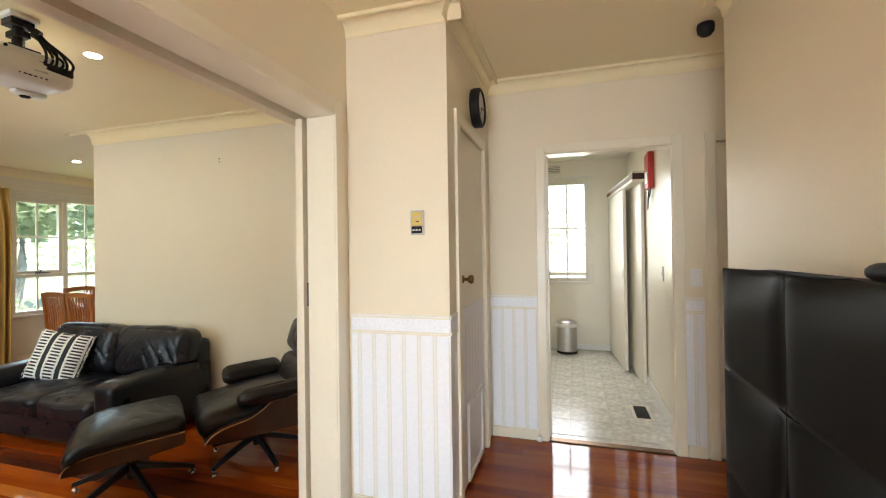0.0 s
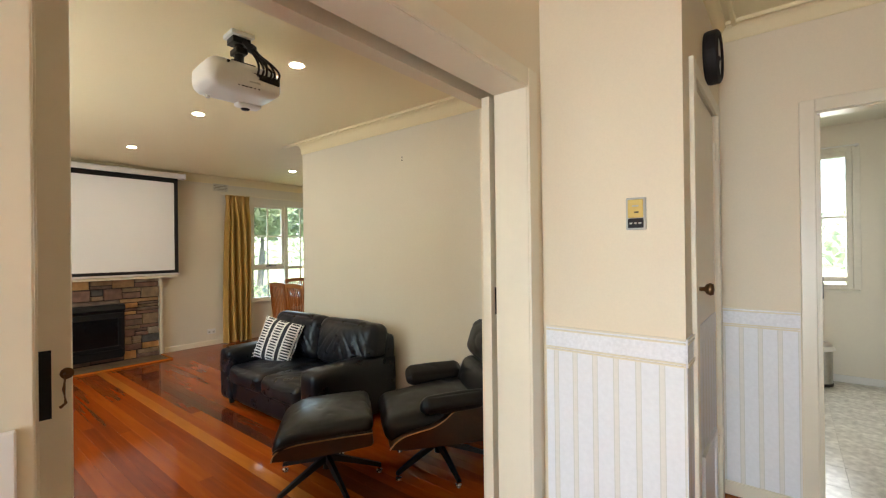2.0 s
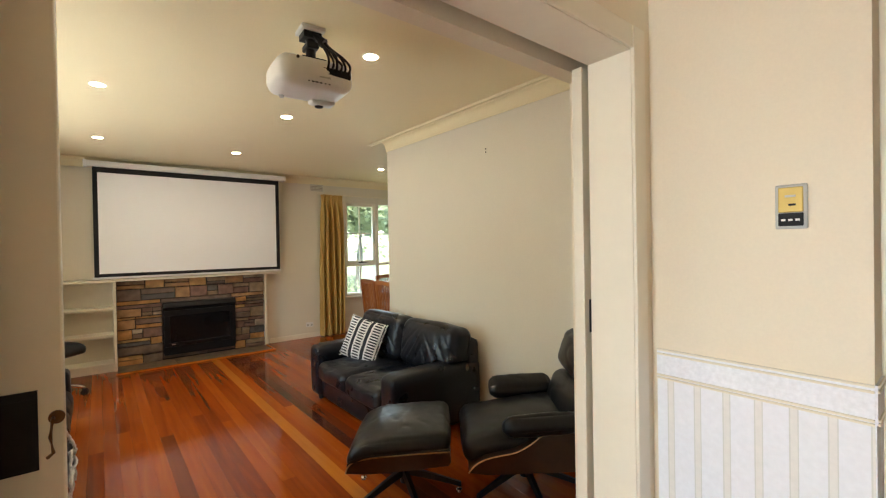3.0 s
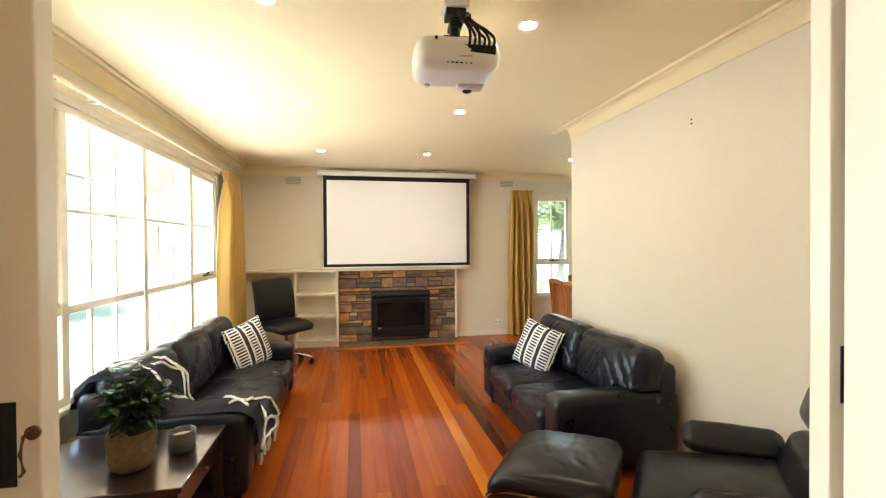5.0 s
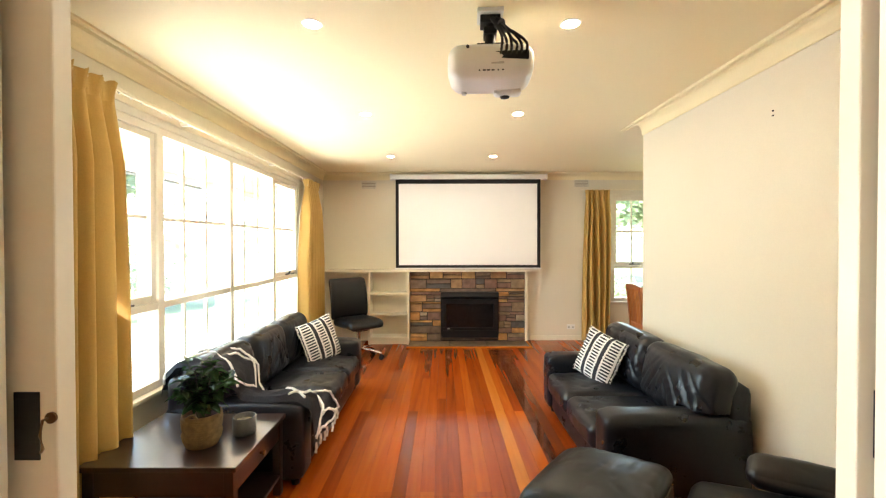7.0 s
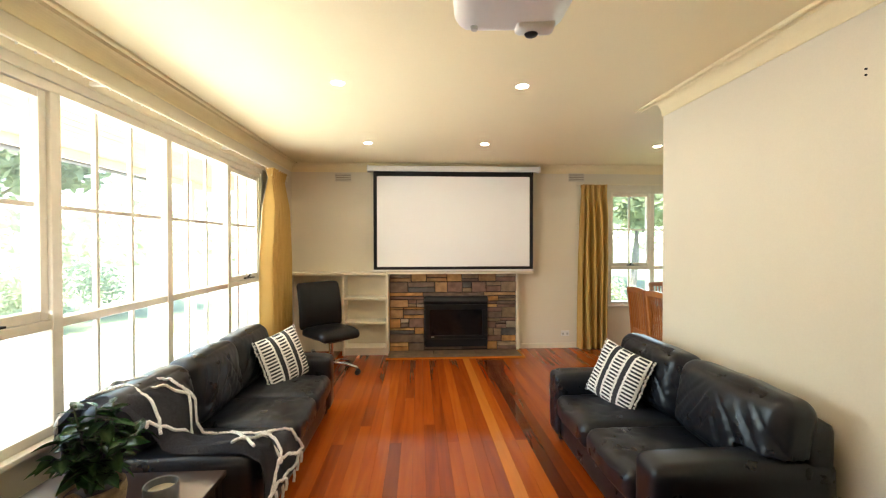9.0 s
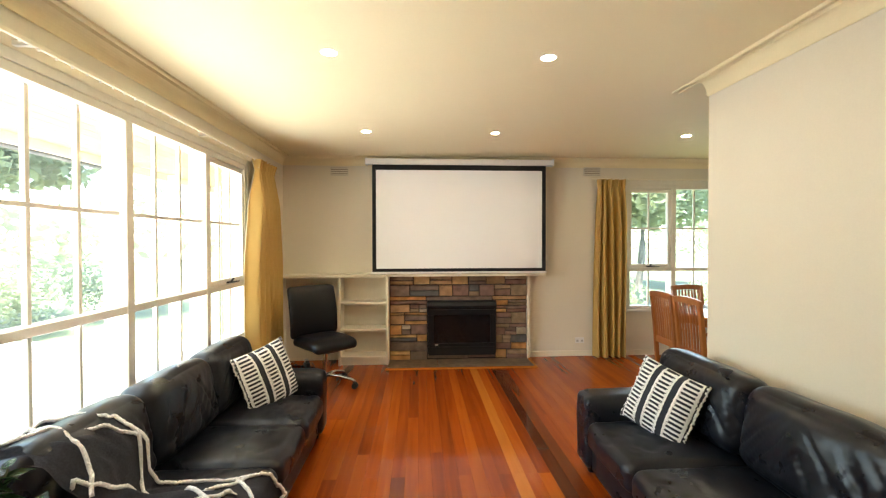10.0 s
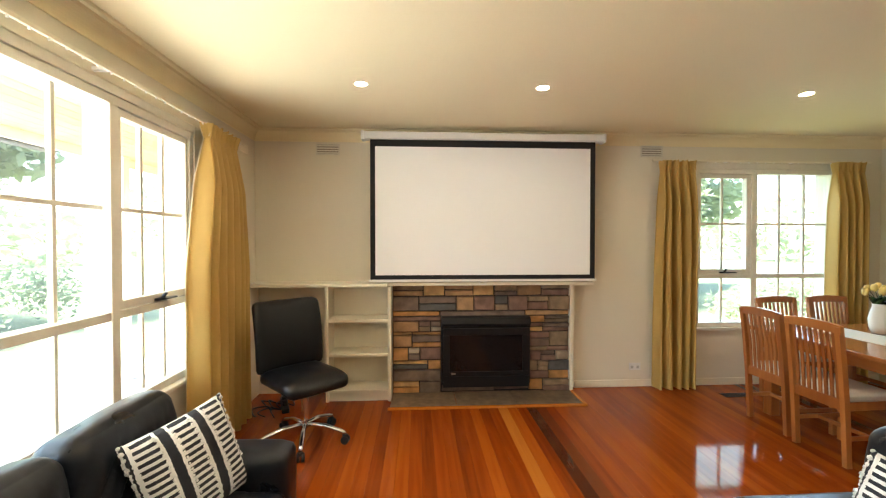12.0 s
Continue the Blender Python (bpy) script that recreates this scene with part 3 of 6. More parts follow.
# ---- the wide opening and its pocket doors ----
run("trim_opening_lining", [(-2.052, XO + 0.006, YO0, YO0 + 0.004, 0, ZO), (-2.052, XO + 0.006, YO1 - 0.004, YO1, 0, ZO), (-2.052, XO + 0.006, YO0 + 0.004, YO1 - 0.004, ZO - 0.004, ZO)], TRIM, "cream enamelled opening lining", "trim", 0.001)
run("trim_opening_architrave", [(XO, XO + 0.016, YO1, YO1 + 0.075, 0, ZO + 0.075), (XO, XO + 0.016, YO0 - 0.075, YO0, 0, ZO + 0.075), (XO, XO + 0.014, YO0, YO1, ZO, ZO + 0.075)], TRIM, "cream enamelled architrave round the opening", "trim")


def pocket_door(name, y0, y1, edge, label):
    d = thing(name, pose(-2.09, (y0 + y1) / 2, 0), label, "sliding door", kind="structure")
    h = (y1 - y0) / 2
    part("door_leaf", box(-0.02, 0.02, -h, h, 0.012, 2.03, 0.003), TRIM, d)
    s = 1 if edge > 0 else -1
    e = s * h
    p = part("flush_pull", box(0.018, 0.0225, e - s * 0.074, e - s * 0.030, 1.07, 1.19, 0.0), BLACK_METAL, d, "dark recessed metal pull")
    # flat black plate: the hollow's shade is put into its colour
    part("pull_recess", box(0.0228, 0.0235, e - s * 0.068, e - s * 0.036, 1.082, 1.178), BLACKOUT, p)
    if s > 0:
        hk = tube([(0.021, e - 0.013, 1.145), (0.034, e - 0.013, 1.145), (0.036, e - 0.016, 1.12), (0.034, e - 0.013, 1.095), (0.03, e - 0.02, 1.088)], 0.0026, 8)
        add_cyl(hk, (0.02, e - 0.009, 1.145), (0.024, e - 0.009, 1.145), 0.01)
        part("hook", hk, BRASS, d, "small bronze hook")
    return d


pocket_door("door_1", 0.60, 1.442, 1, "cream flush pocket door slid half open")
pocket_door("door_2", 2.85, 3.68, -1, "cream flush pocket door slid into the wall")


# ---- hall ----
def stripe_mat(name, axis):
    m = bpy.data.materials.new(name)
    m.use_nodes = True
    n, l = m.node_tree.nodes, m.node_tree.links
    b = n["Principled BSDF"]
    b.inputs["Roughness"].default_value = 0.5
    tc, sp = n.new("ShaderNodeTexCoord"), n.new("ShaderNodeSeparateXYZ")
    l.new(tc.outputs["Object"], sp.inputs[0])

    def mth(op, a, v):
        q = n.new("ShaderNodeMath")
        q.operation = op
        l.new(a, q.inputs[0])
        q.inputs[1].default_value = v
        return q.outputs[0]

    f = mth("FRACT", mth("MULTIPLY", sp.outputs[axis], 1 / 0.083), 0)
    ramp = n.new("ShaderNodeValToRGB")
    ramp.color_ramp.interpolation = "CONSTANT"
    e = ramp.color_ramp.elements
    cols = [(0.0, (0.86, 0.87, 0.89)), (0.70, (0.71, 0.71, 0.66)), (0.745, (0.82, 0.80, 0.75)), (0.93, (0.71, 0.71, 0.66)), (0.965, (0.86, 0.87, 0.89))]
    while len(e) < len(cols):
        e.new(0.5)
    for k, (p, c) in enumerate(cols):
        e[k].position, e[k].color = p, (*c, 1)
    l.new(f, ramp.inputs["Fac"])
    t = n.new("ShaderNodeTexNoise")
    t.inputs["Scale"].default_value, t.inputs["Detail"].default_value = 55, 4
    l.new(tc.outputs["Object"], t.inputs["Vector"])
    r = n.new("ShaderNodeMapRange")
    r.inputs["To Min"].default_value, r.inputs["To Max"].default_value = 0.92, 1.06
    l.new(t.outputs["Fac"], r.inputs["Value"])
    v = n.new("ShaderNodeVectorMath")
    v.operation = "MULTIPLY"
    l.new(ramp.outputs["Color"], v.inputs[0])
    l.new(r.outputs[0], v.inputs[1])
    l.new(v.outputs[0], b.inputs["Base Color"])
    bp = n.new("ShaderNodeBump")
    bp.inputs["Strength"].default_value, bp.inputs["Distance"].default_value = 0.15, 0.004
    l.new(t.outputs["Fac"], bp.inputs["Height"])
    l.new(bp.outputs[0], b.inputs["Normal"])
    return m


STRIPE_X, STRIPE_Y = stripe_mat("striped_wallpaper", 0), stripe_mat("striped_wallpaper_side", 1)
BORDER = mat("paper_border", (0.85, 0.86, 0.88), 0.5, grain=0.06, grain_scale=70, stain=0.03, stain_scale=8, bump=0.2, bump_scale=60)


def dado(name, axis, a0, a1, face, side, skirt=True):
    """Striped paper below a border band with two beads, standing a few millimetres proud of the wall."""
    def bx(lo, hi, d0, d1, z0, z1, bev=0.0):
        p, q = sorted((face + side * d0, face + side * d1))
        return (lo, hi, p, q, z0, z1, bev) if axis == "x" else (p, q, lo, hi, z0, z1, bev)
    w = thing(name, pose(0, 0, 0), "striped white wallpaper dado with an embossed border", "dado", kind="structure")
    part("striped_paper", box(*bx(a0, a1, 0, 0.003, 0.0, 0.925)), STRIPE_X if axis == "x" else STRIPE_Y, w)
    part("border_band", box(*bx(a0, a1, 0, 0.005, 0.925, 1.025)), BORDER, w)
    for z in (0.925, 0.935, 1.008, 1.022):
        part("bead", box(*bx(a0, a1, 0.005, 0.010, z - 0.003, z + 0.004, 0.0015)), TRIM, w)
    if skirt:
        part("skirting", box(*bx(a0, a1, 0.003, 0.016, 0, 0.075, 0.003)), TRIM, w)
    return w


dado("dado_panel", "x", XO + 0.016, XC, YP, -1)
dado("dado_closet", "y", YP, CD0 - 0.06, XC, 1)
dado("dado_kitchen", "x", XC + 0.003, KD0 - 0.065, YK, -1)
dado("dado_kitchen_right", "x", KD1 + 0.065, D20 - 0.075, YK, -1)


def architrave_x(name, x0, x1, z1, face, side, label):
    f0, f1 = sorted((face, face + side * 0.018))
    return run(name, [(x0 - 0.062, x0, f0, f1, 0, z1 + 0.062), (x1, x1 + 0.062, f0, f1, 0, z1 + 0.062), (x0, x1, f0, f1, z1, z1 + 0.062)], TRIM, label, "trim")


architrave_x("trim_kitchen_door", KD0, KD1, KDZ, YK, -1, "cream enamelled door architrave")
architrave_x("trim_side_door", D20, D21, 2.02, YK, -1, "cream enamelled door architrave")
run("trim_kitchen_jamb", [(KD0, KD0 + 0.008, YK, YK + 0.11, 0, KDZ), (KD1 - 0.008, KD1, YK, YK + 0.11, 0, KDZ), (KD0, KD1, YK, YK + 0.11, KDZ - 0.006, KDZ)], TRIM, "cream enamelled door jamb", "trim", 0.001)
run("trim_kitchen_sill", [(KD0 + 0.008, KD1 - 0.008, YK - 0.01, YK + 0.05, 0.0, 0.009)], BRASS, "thin brass threshold strip", "trim", 0.003)
run("trim_closet_door", [(XC, XC + 0.018, CD0 - 0.06, CD0, 0, 2.09), (XC, XC + 0.018, CD1, CD1 + 0.06, 0, 2.09), (XC, XC + 0.016, CD0, CD1, 2.03, 2.09)], TRIM, "cream enamelled closet architrave", "trim")

kd = thing("door_kitchen", pose(KD0 + 0.0, YK + 0.055, 0), "cream flush sliding door with a dark latch, pushed back", "sliding door", kind="structure")
part("door_leaf", box(0.004, 0.022, -0.02, 0.02, 0.012, KDZ - 0.008, 0.002), TRIM, kd)
part("edge_latch", box(0.022, 0.026, -0.011, 0.011, 1.09, 1.2, 0.001), BLACK_METAL, kd, "dark metal latch plate")

cd = thing("door_closet", pose(XC - 0.02, CD0, 0), "cream closet door with a papered lower half and bronze knob", "door", kind="structure")
w = CD1 - CD0
part("door_leaf", box(-0.02, 0.012, 0.003, w - 0.003, 0.01, 2.026, 0.002), TRIM, cd)
part("striped_paper", box(0.012, 0.0145, 0.01, w - 0.01, 0.02, 0.925), STRIPE_Y, cd)
part("border_band", box(0.012, 0.0165, 0.01, w - 0.01, 0.925, 1.025), BORDER, cd)
part("door_knob", lathe([(0.0, 0.0), (0.022, 0.0), (0.022, 0.006), (0.009, 0.01), (0.009, 0.028), (0.02, 0.036), (0.026, 0.048), (0.022, 0.06), (0.0, 0.064)], 20, pose(0.012, 0.11, 1.185, 0, 90, 0)), BRASS, cd, "round aged bronze knob", smooth=True)
for z in (0.30, 1.80):
    part("hinge", cyl((0.018, w - 0.004, z), (0.018, w - 0.004, z + 0.09), 0.008), TRIM, cd)
pf = bmesh.new()
for b in ((0.16, 0.19, 0.03, 0.47), (0.52, 0.55, 0.03, 0.47), (0.19, 0.52, 0.03, 0.06), (0.19, 0.52, 0.44, 0.47)):
    add_box(pf, 0.012, 0.03, *b, 0.004)
pf = part("pet_flap_frame", pf, WHITE, cd, "white plastic pet flap frame")
part("flap", box(0.0125, 0.02, 0.19, 0.52, 0.06, 0.44, 0.002), WHITE, pf)

sd = thing("door_side", pose(D20, YK + 0.03, 0), "plain cream flush door, closed", "door", kind="structure")
part("door_leaf", box(0.004, D21 - D20 - 0.004, -0.018, 0.018, 0.01, 2.015, 0.003), TRIM, sd)

GOLD = mat("panel_gold", (0.62, 0.45, 0.13), 0.35, metal=0.3, grain=0.03)
GREY = mat("panel_grey", (0.48, 0.48, 0.44), 0.45, grain=0.03)
ap = thing("wall_thermostat", pose(-1.507, YP, 1.488), "small gold and black heating controller in a grey frame", "thermostat")
part("frame", box(-0.036, 0.036, -0.012, 0, -0.062, 0.062, 0.004), GREY, ap)
part("cover", box(-0.028, 0.028, -0.018, -0.012, -0.016, 0.054, 0.003), GOLD, ap, "gold cover")
kp = part("key_strip", box(-0.028, 0.028, -0.017, -0.012, -0.054, -0.018, 0.002), BLACK_PLASTIC, ap, "black key strip")
for x in (-0.016, 0, 0.016):
    part("key", box(x - 0.005, x + 0.005, -0.0195, -0.0172, -0.04, -0.034, 0.0008), WHITE, kp)
part("display", box(-0.012, 0.012, -0.0195, -0.0182, 0.026, 0.032), GREY, ap)
part("dial_mark", box(-0.004, 0.012, -0.0195, -0.0182, 0.002, 0.008), BLACK_PLASTIC, ap)

ck = thing("wall_clock", pose(XC, 3.60, 2.235, 0, 90, 0), "black round wall clock with a grey face", "clock")
part("case", lathe([(0.0, 0.0), (0.115, 0.0), (0.12, 0.012), (0.12, 0.05), (0.105, 0.06), (0.098, 0.045), (0.0, 0.045)], 40), BLACK_PLASTIC, ck, smooth=False)
part("dial", lathe([(0.0, 0.046), (0.097, 0.046), (0.097, 0.049), (0.0, 0.049)], 40), GREY, ck, "grey clock face")
for a, r in ((-0.5, 0.055), (1.6, 0.078)):
    part("hand_pointer", cyl((0, 0, 0.053), (r * math.cos(a), r * math.sin(a), 0.053), 0.0025), BLACK_PLASTIC, ck)

ms = thing("motion_sensor", pose(-0.05, 3.62, ZH), "small black dome sensor on the hall ceiling", "sensor")
part("housing", lathe([(0.0, 0.0), (0.042, 0.0), (0.044, -0.02), (0.04, -0.045), (0.026, -0.062), (0.0, -0.068)], 24), BLACK_PLASTIC, ms, smooth=True)


def wall_switch(name, m, label, w=0.07, h=0.115, rockers=1, category="switch"):
    s = thing(name, m, label, category)
    part("plate", box(-w / 2, w / 2, -0.008, 0, -h / 2, h / 2, 0.003), WHITE, s)
    for k in range(rockers):
        z = (k - (rockers - 1) / 2) * 0.03
        part("rocker", box(-0.008, 0.008, -0.012, -0.008, z - 0.01, z + 0.01, 0.002), WHITE, s)
    return s


wall_switch("light_switch", pose(-0.007, YK, 1.15), "white plastic light switch beside the doorway")
wall_switch("light_switch", pose(XO + 0.016, 1.312, 1.055, 0, 0, 90), "white plastic light switch on the opening's architrave", 0.07, 0.13)
ds = thing("door_stop", pose(-1.0, YK - 0.016, 0.035), "small white rubber door stop on the skirting", "door stop")
part("stem", cyl((0, 0, 0), (0, -0.05, 0), 0.009), WHITE, ds)
part("bumper", lathe([(0.0, 0.0), (0.018, 0.0), (0.02, 0.012), (0.014, 0.022), (0.0, 0.024)], 16, pose(0, -0.045, 0, 90, 0, 0)), WHITE, ds)


# ---- black shoe cabinets on the hall wall ----
def shoe_cabinet(m):
    c = thing("shoe_cabinet", m, "black plastic tilt-front shoe cabinet hung on the wall", "shoe cabinet", group="black shoe cabinets")
    w, h, d = 0.51, 0.39, 0.18
    bm = bmesh.new()
    add_box(bm, -0.02, 0, -w / 2, w / 2, 0, h - 0.012, 0.003)
    add_box(bm, -d + 0.03, -0.02, -w / 2, -w / 2 + 0.006, 0, h - 0.014)
    add_box(bm, -d + 0.03, -0.02, w / 2 - 0.006, w / 2, 0, h - 0.014)
    add_box(bm, -d + 0.03, -0.02, -w / 2 + 0.006, w / 2 - 0.006, 0.0, 0.006)
    part("body", bm, BLACK_PLASTIC, c)
    # lid: a panel that swells out and dips in a scooped grip along the top
    n = 18
    lid = bmesh.new()
    grid = []
    for j in range(n + 1):
        v = j / n
        row = []
        for i in range(n + 1):
            u = i / n
            edge = min(1.0, 8 * min(u, 1 - u)) * min(1.0, 10 * v)
            scoop = 0.055 * max(0.0, math.sin(math.pi * min(1, max(0, (u - 0.02) / 0.96)))) * max(0.0, (v - 0.62) / 0.38) ** 2
            x = -d + 0.012 * (1 - edge) - 0.006 * math.sin(math.pi * u) * (1 - v) + scoop
            row.append(lid.verts.new((x, (u - 0.5) * (w - 0.004), 0.003 + v * (h - 0.008))))
        grid.append(row)
    for a, b in zip(grid, grid[1:]):
        for i in range(n):
            lid.faces.new((a[i], a[i + 1], b[i + 1], b[i]))
    r = bmesh.ops.solidify(lid, geom=lid.faces[:], thickness=0.004)
    part("tilt_front", lid, BLACK_PLASTIC, c, smooth=True)
    return c


first = shoe_cabinet(pose(XH - 0.002, 2.645, 0.095))
for col in range(3):
    for tier in range(3):
        if col or tier:
            copy_thing(first, pose(XH - 0.002, 2.645 - 0.512 * col, 0.095 + 0.391 * tier))
cs = thing("glasses_case", pose(-0.075, 2.15, 1.258, 0, 0, 90), "small black soft case on the shoe cabinets", "case")
part("shell", soft_box((0.17, 0.07, 0.032), (0, 0, 0.016), 0.02, (0, 0, 0.004), 6), BLACK_PLASTIC, cs, smooth=True)

# ---- fireplace, shelves and screen ----
def stone_mat():
    m = bpy.data.materials.new("ledge_stone")
    m.use_nodes = True
    n, l = m.node_tree.nodes, m.node_tree.links
    b = n["Principled BSDF"]
    b.inputs["Roughness"].default_value = 0.75
    oi, tc = n.new("ShaderNodeObjectInfo"), n.new("ShaderNodeTexCoord")
    ramp = n.new("ShaderNodeValToRGB")
    ramp.color_ramp.interpolation = "CONSTANT"
    e = ramp.color_ramp.elements
    cols = [(0.0, (0.24, 0.165, 0.10)), (0.14, (0.45, 0.22, 0.075)), (0.32, (0.17, 0.115, 0.085)), (0.46, (0.36, 0.21, 0.10)), (0.60, (0.20, 0.115, 0.085)), (0.70, (0.50, 0.30, 0.12)), (0.84, (0.09, 0.085, 0.08)), (0.93, (0.36, 0.29, 0.21))]
    while len(e) < len(cols):
        e.new(0.5)
    for k, (p, c) in enumerate(cols):
        e[k].position, e[k].color = p, (*c, 1)
    l.new(oi.outputs["Random"], ramp.inputs["Fac"])
    t = n.new("ShaderNodeTexNoise")
    t.inputs["Scale"].default_value, t.inputs["Detail"].default_value = 11, 6
    l.new(tc.outputs["Object"], t.inputs["Vector"])
    r = n.new("ShaderNodeMapRange")
    r.inputs["From Min"].default_value, r.inputs["From Max"].default_value = 0.25, 0.75
    r.inputs["To Min"].default_value, r.inputs["To Max"].default_value = 0.6, 1.4
    l.new(t.outputs["Fac"], r.inputs["Value"])
    v = n.new("ShaderNodeVectorMath")
    v.operation = "MULTIPLY"
    l.new(ramp.outputs["Color"], v.inputs[0])
    l.new(r.outputs[0], v.inputs[1])
    l.new(v.outputs[0], b.inputs["Base Color"])
    bp = n.new("ShaderNodeBump")
    bp.inputs["Strength"].default_value, bp.inputs["Distance"].default_value = 0.6, 0.01
    l.new(t.outputs["Fac"], bp.inputs["Height"])
    l.new(bp.outputs[0], b.inputs["Normal"])
    return m


STONE = stone_mat()
SLATE = mat("hearth_slate", (0.145, 0.095, 0.058), 0.6, grain=0.25, grain_scale=18, stain=0.3, stain_scale=5, bump=0.2, bump_scale=25, rand=0.15)
FY0, FY1, FZ1 = 1.642, 3.332, 1.035
fp = thing("fireplace", pose(XF, 0, 0), "ledge-stone fireplace surround with a cream edge board and slate hearth", "fireplace")
part("mortar_bed", box(0.0, 0.075, FY0, FY1, 0.0, FZ1), MORTAR, fp)
part("pilaster", box(0.0, 0.13, FY1, FY1 + 0.032, 0, FZ1, 0.004), TRIM, fp, "cream timber pilaster")
srnd = random.Random(11)


def stone(y0, y1, z0, z1):
    g = 0.0052
    d = 0.105 + srnd.uniform(-0.016, 0.02)
    bm = box(0.07, d, y0 + g, y1 - g, z0 + g, z1 - g)
    top = [v for v in bm.verts if v.co.x > 0.08]
    for v in top:
        v.co.x += srnd.uniform(-0.008, 0.006)
        v.co.y += srnd.uniform(-0.003, 0.003)
        v.co.z += srnd.uniform(-0.003, 0.003)
    bmesh.ops.bevel(bm, geom=[e for e in bm.edges if all(v in top for v in e.verts)], offset=0.006, segments=1, affect="EDGES")
    part("stone", bm, STONE, fp)


def courses(y0, y1, z1, rows):
    """Courses from the top down: (height, splits across, which stones are cut in two layers)."""
    z = z1
    for h, splits, halves in rows:
        edges = [0.0, *splits, 1.0]
        for k in range(len(edges) - 1):
            a, b = y0 + (y1 - y0) * edges[k], y0 + (y1 - y0) * edges[k + 1]
            if k in halves:
                c = z - h * srnd.uniform(0.4, 0.6)
                stone(a, b, c, z)
                stone(a, b, z - h, c)
            else:
                stone(a, b, z - h, z)
        z -= h


HY0, HY1, HZ1 = 2.10, 2.94, 0.735                  # heater's outline
courses(FY0, FY1, FZ1, [(0.108, (0.17, 0.29, 0.45, 0.57, 0.70, 0.84), (0, 2, 4, 6)), (0.14, (0.145, 0.355, 0.453, 0.572, 0.648, 0.76, 0.88), (1, 4, 6)), (0.052, (0.262, 0.745), ())])
courses(FY0, HY0, 0.735, [(0.045, (), ()), (0.10, (0.54, 0.78), (1, 2)), (0.03, (0.4,), ()), (0.12, (0.4,), (1,)), (0.12, (0.32, 0.56), (1,)), (0.085, (0.72,), (0,)), (0.11, (), ()), (0.11, (0.55,), (0,))])
courses(HY1, FY1, 0.735, [(0.07, (0.4,), (1,)), (0.085, (0.35,), (0, 1)), (0.14, (0.5,), (0,)), (0.045, (0.45,), ()), (0.09, (0.3, 0.66), (1,)), (0.10, (0.22, 0.48), (1,)), (0.08, (0.5,), ()), (0.11, (0.35,), (1,))])
courses(HY0, HY1, 0.125, [(0.10, (0.6,), ())])
for k, (a, b) in enumerate(((1.635, 2.22), (2.22, 2.75), (2.75, 3.335))):
    part("hearth_slab", box(0.095, 0.455, a + 0.003, b - 0.003, 0.0, 0.016 + 0.001 * (k % 2), 0.003), SLATE, fp, "brown-grey slate slab")
part("hearth_trim", add_box(box(0.456, 0.485, 1.62, 3.365, 0.0, 0.02, 0.004), 0.09, 0.455, 3.336, 3.364, 0.0, 0.02, 0.004), FLOOR_PALE, fp, "timber edging strip")

HGLASS = mat("heater_glass", (0.008, 0.008, 0.009), 0.12, spec=0.35, grain=0.2, stain=0.2)
gh = thing("gas_heater", pose(XF + 0.1, (HY0 + HY1) / 2, 0.075), "black inset gas log heater in the stone fireplace", "heater")
hw = (HY1 - HY0) / 2
part("body", box(-0.03, 0.05, -hw, hw, 0.02, 0.60, 0.008), BLACK_METAL, gh)
part("hood", prism([(-0.02, 0.575), (0.07, 0.575), (0.095, 0.60), (0.075, 0.655), (0.03, 0.662), (-0.02, 0.662)], 2 * hw - 0.004, "y", 0.004), BLACK_METAL, gh)
bm = bmesh.new()
for b in ((-hw + 0.012, hw - 0.012, 0.49, 0.555), (-hw + 0.012, -hw + 0.075, 0.15, 0.49), (hw - 0.075, hw - 0.012, 0.15, 0.49), (-hw + 0.012, hw - 0.012, 0.11, 0.15)):
    add_box(bm, 0.05, 0.07, *b, 0.004)
part("door_frame", bm, BLACK_METAL, gh)
part("glass", box(0.051, 0.057, -hw + 0.075, hw - 0.075, 0.15, 0.49), HGLASS, gh, "dark heater glass")
part("lower_panel", box(0.03, 0.062, -hw + 0.012, hw - 0.012, 0.0, 0.10, 0.006), BLACK_METAL, gh)
part("control", cyl((0.062, hw - 0.16, 0.14), (0.082, hw - 0.16, 0.14), 0.022, 0.018), BLACK_PLASTIC, gh)
part("badge", box(0.0705, 0.0725, -hw + 0.09, -hw + 0.13, 0.125, 0.14), STEEL, gh, "small metal badge")

bc = thing("bookcase", pose(XF, 0, 0), "cream built-in shelves beside the fireplace, empty", "bookcase")
for y in (YL + 0.002, 1.055, 1.612):
    part("side_panel", box(0.004, 0.27, y, y + 0.028, 0.0, 1.035, 0.003), TRIM, bc)
for z in (0.075, 0.405, 0.715):
    part("shelf", box(0.004, 0.26, 1.083, 1.612, z, z + 0.028, 0.003), TRIM, bc)
part("plinth", box(0.004, 0.24, 1.083, 1.612, 0.0, 0.075, 0.002), TRIM, bc)
part("back_panel", box(0.002, 0.004, YL + 0.03, 1.612, 0.0, 1.035), TRIM, bc)
ms_ = thing("mantel_shelf", pose(XF, 0, 1.037), "long cream painted mantel board over shelves and stones", "mantel")
part("board", box(0.002, 0.29, YL + 0.002, 1.60, 0.0, 0.03, 0.004), TRIM, ms_)
part("board", box(0.002, 0.21, 1.602, 3.53, 0.0, 0.03, 0.004), TRIM, ms_)

